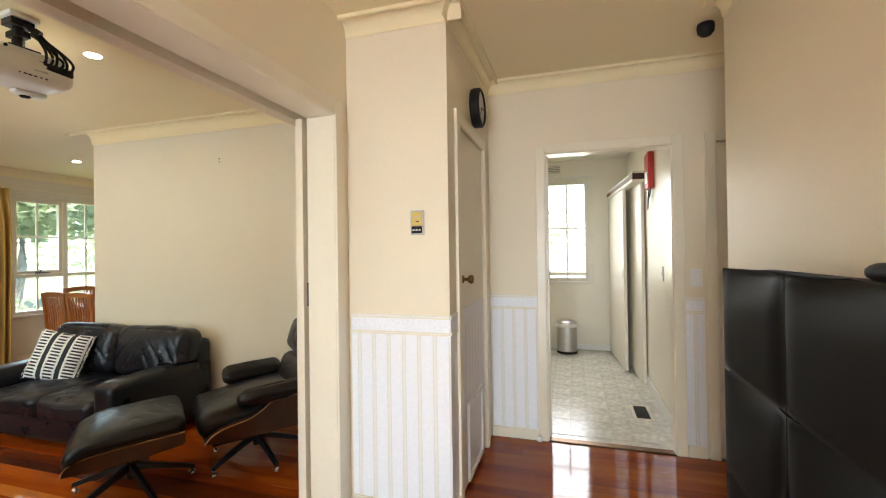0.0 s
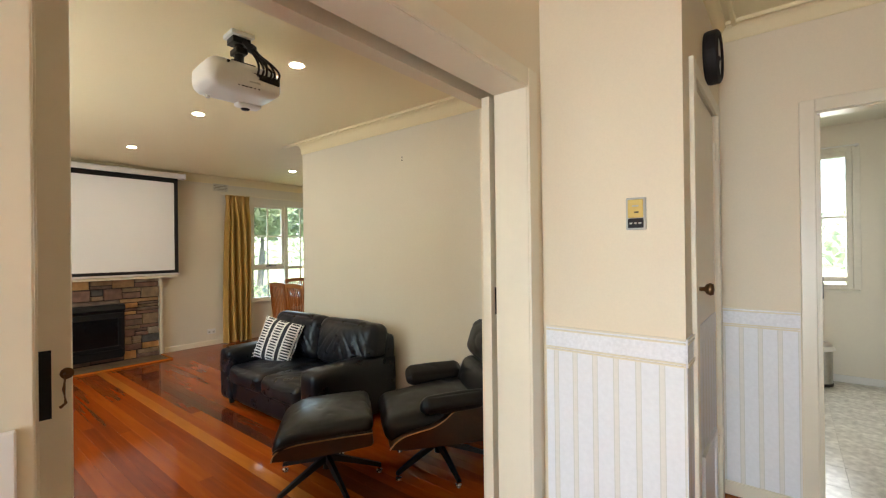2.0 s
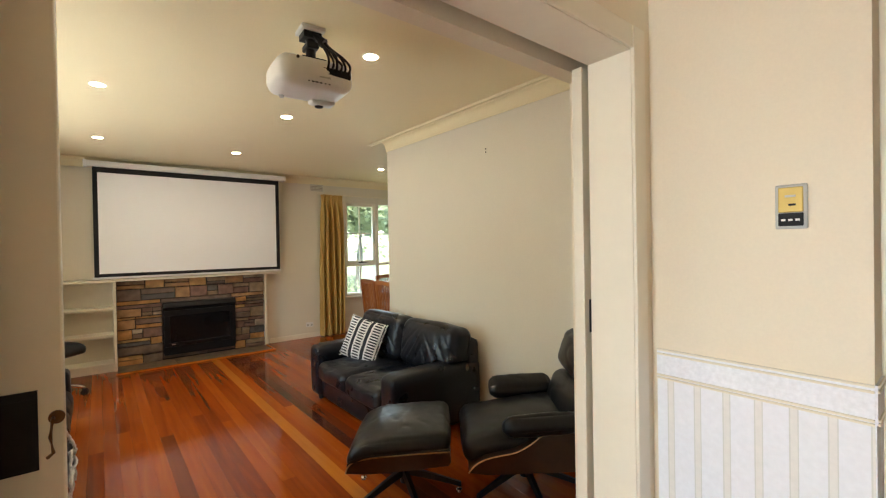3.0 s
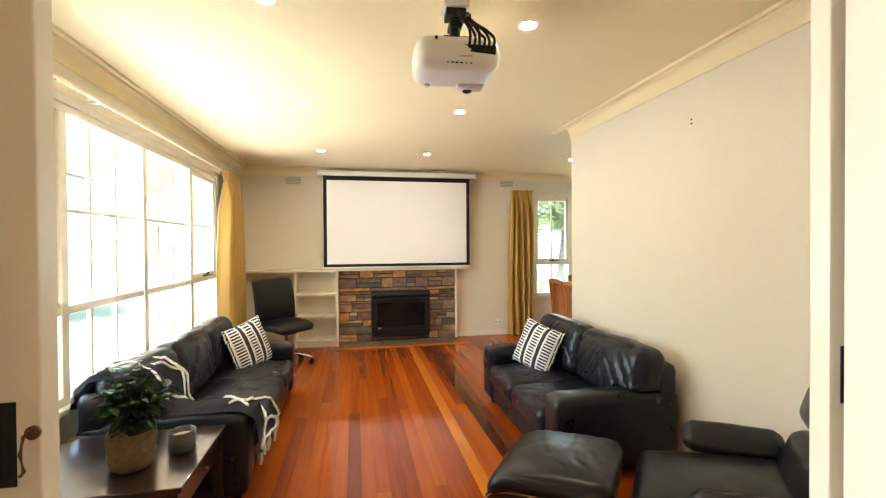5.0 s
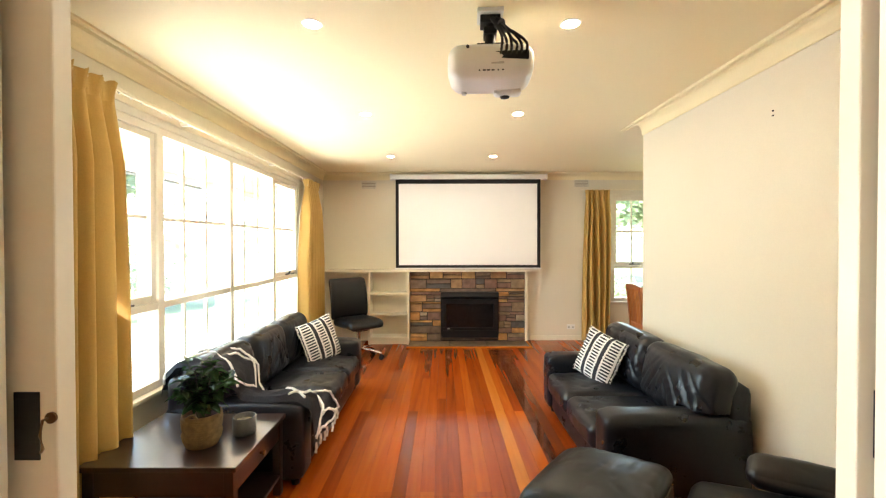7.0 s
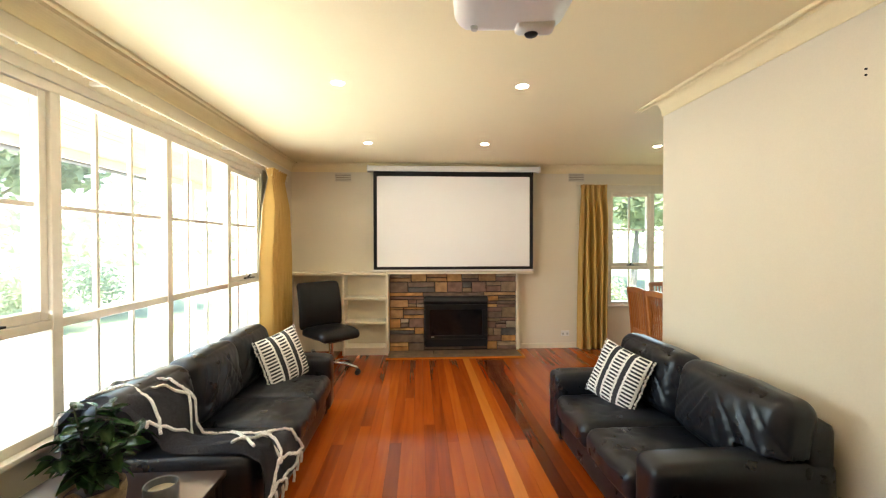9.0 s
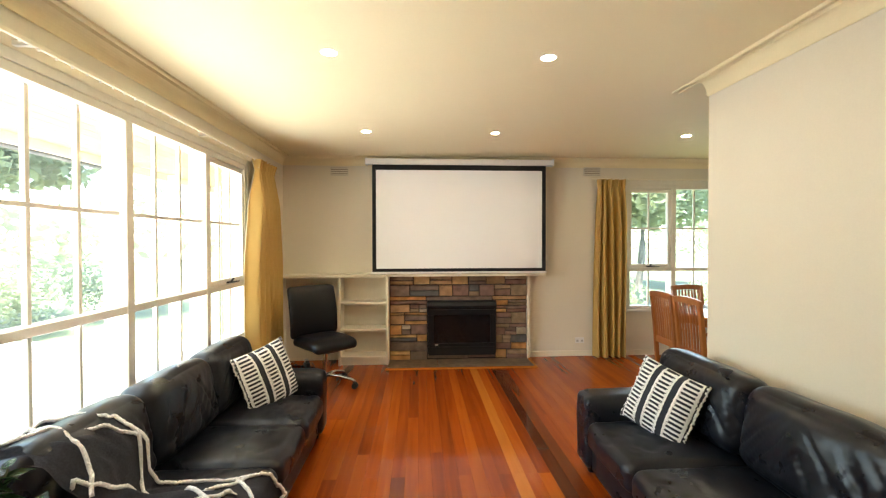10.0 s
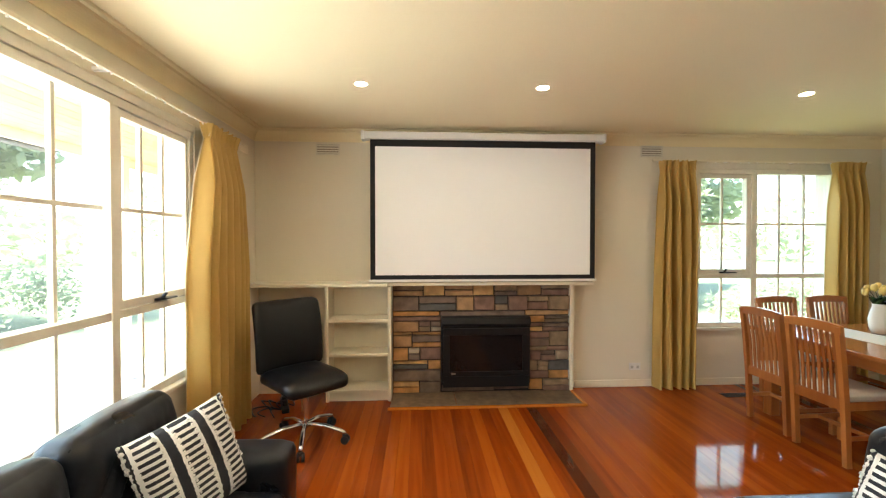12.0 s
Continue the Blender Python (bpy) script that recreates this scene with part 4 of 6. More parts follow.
ps = thing("projection_screen", pose(XF + 0.22, 2.485, 0), "white pull-down projection screen with a black border", "screen")
part("case", box(-0.075, 0.03, -1.10, 1.125, 2.365, 2.435, 0.012), WHITE, ps, "white metal roller case")
for y in (-1.10, 1.125):
    part("end_cap", box(-0.078, 0.033, y - 0.015, y + 0.015, 2.36, 2.44, 0.008), WHITE, ps)
bd = bmesh.new()
for b in ((-1.035, 1.045, 2.303, 2.366), (-1.035, 1.045, 1.096, 1.135), (-1.035, -0.99, 1.135, 2.303), (0.998, 1.045, 1.135, 2.303)):
    add_box(bd, -0.001, 0.0012, *b)
part("border", bd, BLACKOUT, ps, "matt black border")
part("fabric", box(-0.001, 0.001, -0.99, 0.998, 1.135, 2.303), SCREEN, ps, "matt white fabric")
part("bottom_bar", box(-0.012, 0.012, -1.05, 1.06, 1.075, 1.097, 0.004), WHITE, ps)
part("pull_ring", tube([(0, 0.03 * math.cos(a) - 0.01, 1.062 + 0.014 * math.sin(a)) for a in np.linspace(0, 6.28, 16)], 0.003, 6), WHITE, ps)
for y in (-0.9, 0.9):
    part("bracket", box(-0.215, -0.06, y - 0.02, y + 0.02, 2.435, 2.45, 0.002), WHITE, ps)


def wall_vent(m, label):
    v = thing("wall_vent", m, label, "vent", group="wall vents")
    bm = bmesh.new()
    for b in ((-0.11, 0.11, -0.055, -0.045), (-0.11, 0.11, 0.045, 0.055), (-0.11, -0.10, -0.045, 0.045), (0.10, 0.11, -0.045, 0.045)):
        add_box(bm, b[0], b[1], -0.01, 0, b[2], b[3])
    part("frame", bm, VENT, v)
    part("backing", box(-0.10, 0.10, -0.003, 0.0, -0.045, 0.045), VENT_BACK, v)
    for k in range(4):
        z = -0.034 + 0.0225 * k
        part("slat", box(-0.10, 0.10, -0.009, -0.003, z - 0.006, z + 0.007, 0.001), VENT, v)
    return v


wall_vent(pose(XF, 1.03, 2.315, 0, 0, 90), "small beige slatted wall vent under the cornice")
wall_vent(pose(XF, 4.19, 2.335, 0, 0, 90), "small beige slatted wall vent under the cornice")
po = thing("power_outlet", pose(XF, 4.035, 0.20, 0, 0, 90), "white double power outlet low on the wall", "outlet")
part("plate", box(-0.058, 0.058, -0.008, 0, -0.036, 0.036, 0.003), WHITE, po)
for x in (-0.03, 0.03):
    part("socket", box(x - 0.014, x + 0.014, -0.0095, -0.008, -0.02, 0.008, 0.0005), GREY, po)
    part("rocker", box(x - 0.007, x + 0.007, -0.012, -0.008, 0.014, 0.026, 0.001), WHITE, po)
fv = thing("floor_vent", pose(-7.40, 4.86, 0.0), "dark metal floor vent beside the dining wall", "vent")
part("frame", box(-0.05, 0.05, -0.13, 0.13, 0.0005, 0.004, 0.001), BLACK_METAL, fv)
for k in range(9):
    part("slat", box(-0.04, 0.04, -0.115 + k * 0.0285 - 0.006, -0.115 + k * 0.0285 + 0.006, 0.0045, 0.008, 0.001), BLACK_METAL, fv)

# screw holes left on the blank wall
for z in (2.122, 2.147):
    sh = thing("wall_hook", pose(-3.59, YR, z, 90, 0, 0), "tiny dark screw in the blank wall", "screw", group="screws in the wall")
    part("screw_head", lathe([(0.0, 0.0), (0.005, 0.0), (0.004, 0.006), (0.0, 0.007)], 10), BLACK_METAL, sh)


# ---- ceiling lights and projector ----
LAMP_FACE = mat("downlight_face", (0.95, 0.93, 0.88), 0.5, emit=55.0, emit_color=(1.0, 0.86, 0.64))


def downlight(x, y):
    d = thing("downlight", pose(x, y, ZC), "round white recessed downlight, lit", "downlight", group="ceiling downlights")
    part("trim_ring", lathe([(0.037, 0.0), (0.037, -0.004), (0.045, -0.006), (0.049, 0.0)], 28), WHITE, d)
    part("lens", lathe([(0.0, -0.002), (0.037, -0.002), (0.037, 0.0), (0.0, 0.0)], 28), LAMP_FACE, d, "glowing lens")


for x in (-3.362, -4.778, -6.455):
    for y in (1.505, 2.73):
        downlight(x, y)
downlight(-6.465, 4.63)
downlight(-4.778, 4.63)

PJ = mat("projector_white", (0.74, 0.73, 0.70), 0.32, grain=0.01, stain=0.03)
pj = thing("projector", pose(-3.275, 2.338, ZC, 0, 0, -4), "white projector hung upside down from a black ceiling mount", "projector")
part("ceiling_plate", box(-0.06, 0.06, -0.058, 0.058, -0.022, 0.0, 0.004), PJ, pj)
mb = bmesh.new()
add_box(mb, -0.042, 0.042, -0.045, 0.045, -0.055, -0.023, 0.003)
add_cyl(mb, (0, 0, -0.155), (0, 0, -0.04), 0.024)
add_box(mb, -0.045, 0.045, -0.03, 0.03, -0.105, -0.075, 0.006)
add_box(mb, -0.06, 0.06, -0.06, 0.06, -0.172, -0.158, 0.002)
for sy in (-1, 1):
    add_box(mb, -0.02, 0.02, sy * 0.06 - 0.010, sy * 0.06 + 0.010, -0.176, -0.15, 0.003)
part("mount", mb, BLACK_METAL, pj, "black metal mount")
bd_ = soft_box((0.28, 0.365, 0.145), (-0.025, 0.0, -0.245), 0.05, (0.012, 0.01, 0.004), 11)
part("body", bd_, PJ, pj, smooth=True)
part("port_recess", box(0.098, 0.126, 0.015, 0.160, -0.258, -0.222, 0.004), BLACK_PLASTIC, pj, "black port panel")
part("lens_hood", cyl((-0.195, 0.08, -0.25), (-0.15, 0.08, -0.25), 0.055, 0.06, 28), BLACK_PLASTIC, pj, "black lens ring")
for x, y in ((-0.10, -0.12), (-0.10, 0.12)):
    part("foot", cyl((x, y, -0.330), (x, y, -0.316), 0.011, 0.014), GREY, pj)
part("lens_lip", soft_box((0.07, 0.13, 0.03), (-0.10, 0.085, -0.322), 0.014, (0, 0, 0.004), 8), PJ, pj, smooth=True)
part("front_lens", lathe([(0.0, -0.350), (0.020, -0.346), (0.027, -0.334), (0.027, -0.326), (0.0, -0.326)], 20, pose(-0.11, 0.075, 0)), BLACK_PLASTIC, pj, "dark glass lens", smooth=True)
part("port_dot", cyl((0.118, -0.10, -0.20), (0.126, -0.10, -0.20), 0.007), BLACK_PLASTIC, pj)
for k, (y, w_) in enumerate(((-0.05, 0.006), (-0.03, 0.012), (-0.012, 0.014), (0.008, 0.012), (0.03, 0.006), (0.05, 0.008))):
    part("marking", box(0.1185, 0.1215, y - w_ / 2, y + w_ / 2, -0.304, -0.299), BLACK_PLASTIC, pj)
part("brand_bar", box(0.122, 0.1252, 0.0, 0.055, -0.277, -0.268), GREY, pj)
for k in range(6):
    y = 0.04 + 0.021 * k
    part("cable", tube(smooth_line([(0.03, 0.0 + 0.004 * k, -0.03), (0.055 + 0.005 * (k % 3), 0.012 + 0.005 * k, -0.065), (0.085 + 0.007 * (k % 2), 0.03 + 0.008 * k, -0.105 - 0.004 * (k % 3)), (0.118 + 0.012 * (k % 3), 0.045 + 0.014 * k, -0.16 - 0.010 * (k % 2)), (0.132 + 0.01 * (k % 2), y + 0.004, -0.205), (0.120, y, -0.240)], 4), 0.006, 8), BLACK_PLASTIC, pj, smooth=True)
part("cable_tie", cyl((0.062, 0.03, -0.075), (0.075, 0.045, -0.088), 0.024, 0.024, 14), BLACK_PLASTIC, pj)



# ---- sofas ----
def sofa(name, m, width, seats, label):
    """Faces local -y; origin on the floor at its centre."""
    s = thing(name, m, label, "sofa", group="black leather sofas")
    dp, aw, ah, sh = 0.83, 0.20, 0.50, 0.355
    iw = width - 2 * aw
    part("base", soft_box((iw + 0.02, dp - 0.06, 0.20), (0, 0.0, 0.15), 0.03, (0, 0.01, 0), 8, 0.003, 9), LEATHER, s, smooth=True)
    for sx in (-1, 1):
        bm = soft_box((aw, dp - 0.02, ah - 0.05), (sx * (width - aw) / 2, 0.0, 0.05 + (ah - 0.05) / 2), 0.045, (0.006, 0.006, 0.012), 11, 0.004, 7, sx + seats)
        part("arm", bm, LEATHER, s, smooth=True)
    part("back_frame", soft_box((width - 0.02, 0.16, 0.62), (0, dp / 2 - 0.09, 0.05 + 0.31), 0.05, (0, 0.012, 0.012), 11, 0.004, 6), LEATHER, s, smooth=True)
    cw = iw / seats
    for k in range(seats):
        x = -iw / 2 + cw * (k + 0.5)
        bm = soft_box((cw - 0.006, dp - 0.20, 0.16), (x, -0.105, sh - 0.065), 0.05, (0.004, 0.015, 0.022), 35, 0.004, 6, k)
        for v in bm.verts:
            if v.co.z > sh - 0.03:
                ridge = max(0.0, 1 - 5 * abs(noise.noise(Vector((v.co.x * 4 + 3 * k + v.co.y * 2, v.co.y * 12, 8.0)))))
                v.co.z -= 0.006 * ridge ** 2 * max(0.0, min(1.0, (0.16 - v.co.y) / 0.3))
        part("seat_cushion", bm, LEATHER, s, smooth=True)
        bw = width / seats if seats < 3 else (width - 0.04) / seats
        bx = (-width / 2 + bw * (k + 0.5)) if seats < 3 else (-(width - 0.04) / 2 + bw * (k + 0.5))
        bm = soft_box((bw - 0.012, 0.21, 0.39), (0, 0, 0), 0.075, (0.004, 0.035, 0.012), 47, 0.005, 5, k + 3)
        for v in bm.verts:
            if v.co.y < -0.03:
                q = Vector((v.co.x * 9 + 9 * k + v.co.z * 6.0 * (1 if v.co.x > 0 else -1), v.co.z * 3.0, 4.0 + seats))
                ridge = max(0.0, 1 - 4.0 * abs(noise.noise(q)))
                q2 = Vector((v.co.x * 17 + 5 * k - v.co.z * 9, v.co.z * 5.0, 9.0))
                ridge2 = max(0.0, 1 - 4.0 * abs(noise.noise(q2)))
                v.co.y += (0.014 * ridge ** 2 + 0.006 * ridge2 ** 2) * math.exp(-((v.co.z + 0.04) / 0.14) ** 2)
        bm.transform(pose(bx, dp / 2 - 0.20, 0.565, -11, 0, 0))
        # keep the pads between the arms below arm height
        for v in bm.verts:
            if v.co.z < ah + 0.01:
                lim = iw / 2 - 0.005
                v.co.x = max(-lim, min(lim, v.co.x))
        part("back_cushion", bm, LEATHER, s, smooth=True)
    for sx in (-1, 1):
        for y in (-dp / 2 + 0.08, dp / 2 - 0.08):
            part("foot", cyl((sx * (width / 2 - 0.09), y, 0), (sx * (width / 2 - 0.09), y, 0.06), 0.022, 0.03), BLACK_PLASTIC, s)
    return s


sofa("sofa", pose(-4.36, 3.415, 0), 1.47, 2, "black leather two-seat sofa against the blank wall")
sofa("sofa", pose(-4.735, 0.895, 0, 0, 0, 180), 1.86, 3, "black leather three-seat sofa under the wide window, throw over one end")


def pillow_mat():
    m = bpy.data.materials.new("striped_weave")
    m.use_nodes = True
    n, l = m.node_tree.nodes, m.node_tree.links
    b = n["Principled BSDF"]
    b.inputs["Roughness"].default_value = 0.9
    tc, sp = n.new("ShaderNodeTexCoord"), n.new("ShaderNodeSeparateXYZ")
    l.new(tc.outputs["Object"], sp.inputs[0])

    def mth(op, a, v):
        q = n.new("ShaderNodeMath")
        q.operation = op
        for k, z in enumerate((a, v)):
            if isinstance(z, (int, float)):
                q.inputs[k].default_value = z
            else:
                l.new(z, q.inputs[k])
        return q.outputs[0]

    t = n.new("ShaderNodeTexNoise")
    t.inputs["Scale"].default_value, t.inputs["Detail"].default_value = 90, 2
    l.new(tc.outputs["Object"], t.inputs["Vector"])
    jit = mth("MULTIPLY", mth("SUBTRACT", t.outputs["Fac"], 0.5), 0.012)
    x = mth("ADD", sp.outputs[0], jit)
    z = mth("ADD", sp.outputs[2], mth("MULTIPLY", jit, 0.3))
    c = mth("FRACT", mth("ADD", mth("MULTIPLY", x, 1 / 0.145), 0.5), 0)
    band = mth("ADD", mth("LESS_THAN", c, 0.13), mth("GREATER_THAN", c, 0.87))
    ladder = mth("MULTIPLY", mth("GREATER_THAN", c, 0.22), mth("LESS_THAN", c, 0.78))
    dash = mth("LESS_THAN", mth("FRACT", mth("MULTIPLY", z, 1 / 0.027), 0), 0.52)
    black = mth("MINIMUM", mth("ADD", band, mth("MULTIPLY", ladder, dash)), 1.0)
    mix = n.new("ShaderNodeMix")
    mix.data_type = "RGBA"
    l.new(black, mix.inputs[0])
    mix.inputs[6].default_value = (0.84, 0.83, 0.81, 1)
    mix.inputs[7].default_value = (0.022, 0.024, 0.032, 1)
    l.new(mix.outputs[2], b.inputs["Base Color"])
    bp = n.new("ShaderNodeBump")
    bp.inputs["Strength"].default_value, bp.inputs["Distance"].default_value = 0.7, 0.006
    l.new(mth("ADD", t.outputs["Fac"], mth("SUBTRACT", 1.0, black)), bp.inputs["Height"])
    l.new(bp.outputs[0], b.inputs["Normal"])
    return m


PILLOW = pillow_mat()
YARN = mat("white_yarn", (0.84, 0.83, 0.81), 0.95, grain=0.2, grain_scale=150, bump=0.8, bump_scale=160)


def pillow(m, label):
    """A square cushion standing on its edge, face to local -y."""
    p = thing("throw_pillow", m, label, "cushion", group="striped cushions")
    bm = bmesh.new()
    bmesh.ops.create_cube(bm, size=2)
    bmesh.ops.subdivide_edges(bm, edges=bm.edges[:], cuts=13, use_grid_fill=True)
    for v in bm.verts:
        u, d, w_ = v.co.x, v.co.y, v.co.z
        puff = max(0.0, (1 - abs(u) ** 2.4) * (1 - abs(w_) ** 2.4)) ** 0.55
        pull = 1 - 0.05 * (1 - u * u) * abs(w_) ** 3 - 0.05 * (1 - w_ * w_) * abs(u) ** 3
        v.co = (u * 0.215 * pull, d * (0.008 + 0.068 * puff) + 0.004 * noise.noise(Vector((u * 3, w_ * 3, d))), w_ * 0.215 * pull)
    part("cover", bm, PILLOW, p, smooth=True)
    rnd = random.Random(4)
    for sx in (-1, 1):
        fr = bmesh.new()
        for k in range(34):
            z = -0.212 + 0.424 * k / 33
            x = sx * 0.213 * (1 - 0.05 * (1 - (z / 0.215) ** 2))
            bmesh.ops.create_icosphere(fr, subdivisions=1, radius=rnd.uniform(0.007, 0.012), matrix=Matrix.Translation((x + rnd.uniform(-0.003, 0.006) * sx, rnd.uniform(-0.006, 0.006), z)))
        part("fringe", fr, YARN, p, "white tufted fringe", smooth=True)
    for x in (-0.108, -0.038, 0.038, 0.108):
        tf = bmesh.new()
        for k in range(30):
            z = -0.195 + 0.39 * k / 29
            u, w_ = x / 0.215, z / 0.215
            puff = max(0.0, (1 - abs(u) ** 2.4) * (1 - abs(w_) ** 2.4)) ** 0.55
            bmesh.ops.create_icosphere(tf, subdivisions=1, radius=rnd.uniform(0.004, 0.007), matrix=Matrix.Translation((x * 0.98 + rnd.uniform(-0.003, 0.003), -(0.008 + 0.068 * puff) - 0.001, z * 0.97)))
        part("tufted_ridge", tf, YARN, p, "white tufted ridge", smooth=True)
    return p


pillow(pose(-4.70, 3.36, 0.545, -20, 12, 24) @ Matrix.Scale(0.9, 4), "black and white striped cushion leaning on the two-seat sofa")
pillow(pose(-5.33, 0.97, 0.54, -18, -10, 150) @ Matrix.Scale(0.95, 4), "black and white striped cushion leaning on the three-seat sofa")

# ---- throw blanket over the end of the window sofa ----
THROW = mat("charcoal_throw", (0.05, 0.05, 0.06), 0.95, grain=0.2, grain_scale=120, stain=0.12, stain_scale=6, bump=0.4, bump_scale=180)
tb = thing("throw_blanket", pose(0, 0, 0), "charcoal throw with white rope lines, draped over the sofa end", "blanket")
prof = [(0.46, 0.56), (0.475, 0.66), (0.54, 0.730), (0.65, 0.742), (0.775, 0.722), (0.865, 0.635), (0.915, 0.555), (1.01, 0.53), (1.13, 0.53), (1.25, 0.525), (1.335, 0.49), (1.355, 0.38), (1.36, 0.25)]


def throw_at(u, v, lift=0.0):
    """u along the sofa (0 at its end), v from the back over seat and arm to the front."""
    q = v * (len(prof) - 1)
    k = min(int(q), len(prof) - 2)
    f = q - k
    y = prof[k][0] * (1 - f) + prof[k + 1][0] * f
    z = prof[k][1] * (1 - f) + prof[k + 1][1] * f
    width = 0.15 + 0.46 * v + 0.05 * math.sin(5 * v + 1)
    x = -3.84 - u * width
    if v > 0.45:
        over = max(0.0, u - 0.36 + 0.16 * (v - 0.45))
        z -= min(0.11, 0.6 * over) * min(1, (1 - v) * 6 + 0.25)
    z += 0.024 * noise.noise(Vector((u * 5.5, v * 9, 3.0))) + 0.008 * noise.noise(Vector((u * 11, v * 20, 7.0))) + lift
    y += 0.012 * noise.noise(Vector((u * 5, v * 5, 11.0))) + (lift if v > 0.85 else 0)
    if u < 0.03:
        z -= 0.03
    return Vector((x, y, z + 0.012))


bm = bmesh.new()
gr = [[bm.verts.new(throw_at(i / 40, j / 70)) for i in range(41)] for j in range(71)]
for a, b in zip(gr, gr[1:]):
    for i in range(40):
        bm.faces.new((a[i], a[i + 1], b[i + 1], b[i]))
bmesh.ops.solidify(bm, geom=bm.faces[:], thickness=0.008)
part("cloth", bm, THROW, tb, smooth=True)


def rope(u0, v0, u1, v1):
    n_ = 150
    part("rope_line", tube([throw_at(u0 + (u1 - u0) * k / n_, v0 + (v1 - v0) * k / n_, 0.007 + 0.006 * noise.noise(Vector((k * 0.9, u0 * 7, v0 * 5)))) for k in range(n_ + 1)], 0.0075, 7), YARN, tb, "thick white yarn line", smooth=True)


for u0, v0, u1, v1 in ((0.02, 0.05, 0.98, 0.42), (0.98, 0.08, 0.05, 0.48), (0.02, 0.40, 0.98, 0.75), (0.98, 0.40, 0.05, 0.80), (0.05, 0.72, 0.95, 0.98), (0.95, 0.72, 0.05, 0.99), (0.98, 0.10, 0.98, 0.98), (0.03, 0.98, 0.98, 0.98)):
    rope(u0, v0, u1, v1)
for k in range(7):
    p0 = throw_at(0.06 + 0.15 * k, 1.0)
    part("tassel", tube([p0, p0 + Vector((0, 0.004, -0.03)), p0 + Vector((0.004, 0.0, -0.06))], 0.008, 6), YARN, tb, "white tassel")

# ---- lounge chair and ottoman ----
def star_base(parent, legs, radius, hub_z, turn):
    part("column", cyl((0, 0, 0.07), (0, 0, hub_z), 0.024, 0.02), BLACK_METAL, parent)
    for k in range(legs):
        a = turn + 2 * math.pi * k / legs
        c, s = math.cos(a), math.sin(a)
        bm = bmesh.new()
        n = 6
        rings = []
        for j in range(n + 1):
            f = j / n
            r = 0.015 + (radius - 0.015) * f
            z = 0.135 - 0.095 * f ** 1.1
            w, h = 0.021 - 0.008 * f, 0.018 - 0.007 * f
            rings.append([bm.verts.new((c * r - s * q * w, s * r + c * q * w, z + t * h)) for q, t in ((-1, -1), (1, -1), (0.6, 1), (-0.6, 1))])
        for p, q in zip(rings, rings[1:]):
            for i in range(4):
                bm.faces.new((p[i], p[(i + 1) % 4], q[(i + 1) % 4], q[i]))
        bm.faces.new(rings[0][::-1])
        bm.faces.new(rings[-1])
        leg = part("leg", bm, BLACK_METAL, parent, "black cast leg")
        part("glide", lathe([(0.0, 0.0), (0.02, 0.0), (0.018, 0.012), (0.008, 0.02), (0.008, 0.04), (0.0, 0.04)], 14, pose(c * (radius - 0.012), s * (radius - 0.012), 0)), CHROME, leg, "chrome glide")


def pad(parent, name, size, m, bulge, seed, label=""):
    bm = soft_box(size, (0, 0, 0), min(size) * 0.42, bulge, 27, 0.003, 5, seed)
    thin = min(range(3), key=lambda i: size[i])
    for v in bm.verts:
        q = Vector((v.co.x * 3.5 + seed, v.co.y * 13, v.co.z * 9))
        ridge = max(0.0, 1 - 5 * abs(noise.noise(q)))
        v.co[thin] *= 1 - 0.05 * ridge ** 2
    bm.transform(m)
    p = part(name, bm, LEATHER2, parent, label, smooth=True)
    return p


FACE = math.degrees(math.atan2(-0.78, -0.62)) + 90      # turns local -y to where the chair faces
OT_ANGLE = math.radians(199 - FACE)
ot = thing("ottoman", pose(-3.21, 2.81, 0, 0, 0, FACE), "black leather and rosewood veneer ottoman on a star base", "ottoman")
ARCH = [(-0.275, 0.250), (-0.265, 0.280), (-0.240, 0.304), (-0.19, 0.320), (-0.10, 0.332), (0.10, 0.345), (0.255, 0.352)]
bm = prism(ARCH + [(0.260, 0.295), (0.247, 0.280), (0.10, 0.265), (-0.15, 0.247)], 0.505, "x", 0.005)
part("shell", bm, ROSEWOOD, ot, "curved rosewood veneer shell", smooth=False)
for sx in (-1, 1):
    part("ply_edge", tube([(sx * 0.2515, y, z) for y, z in smooth_line(ARCH)], 0.0035, 6), PLY_EDGE, ot, "pale plywood edge line")
bm = soft_box((0.522, 0.535, 0.100), (0, 0, 0), 0.05, (0.004, 0.004, 0.022), 41, 0.003, 7, 2)
bm.transform(pose(0, -0.008, 0.382, 3.5, 0, 0))
for v in bm.verts:
    if v.co.y < -0.10:
        v.co.z -= 0.07 * ((-0.10 - v.co.y) / 0.19) ** 2
    v.co.z -= 0.010 * (abs(v.co.x) / 0.28) ** 4
for v in bm.verts:
    if v.co.z > 0.39:
        ridge = max(0.0, 1 - 5 * abs(noise.noise(Vector((v.co.x * 4, v.co.y * 14, 2.0)))))
        v.co.z -= 0.004 * ridge ** 2
part("cushion", bm, LEATHER2, ot, smooth=True)
for sx in (-1, 1):
    part("piping", tube([(sx * 0.2605, y, z + 0.016) for y, z in smooth_line(ARCH[1:])], 0.004, 6), LEATHER2, ot, "black piped seam")
star_base(ot, 5, 0.32, 0.26, OT_ANGLE)

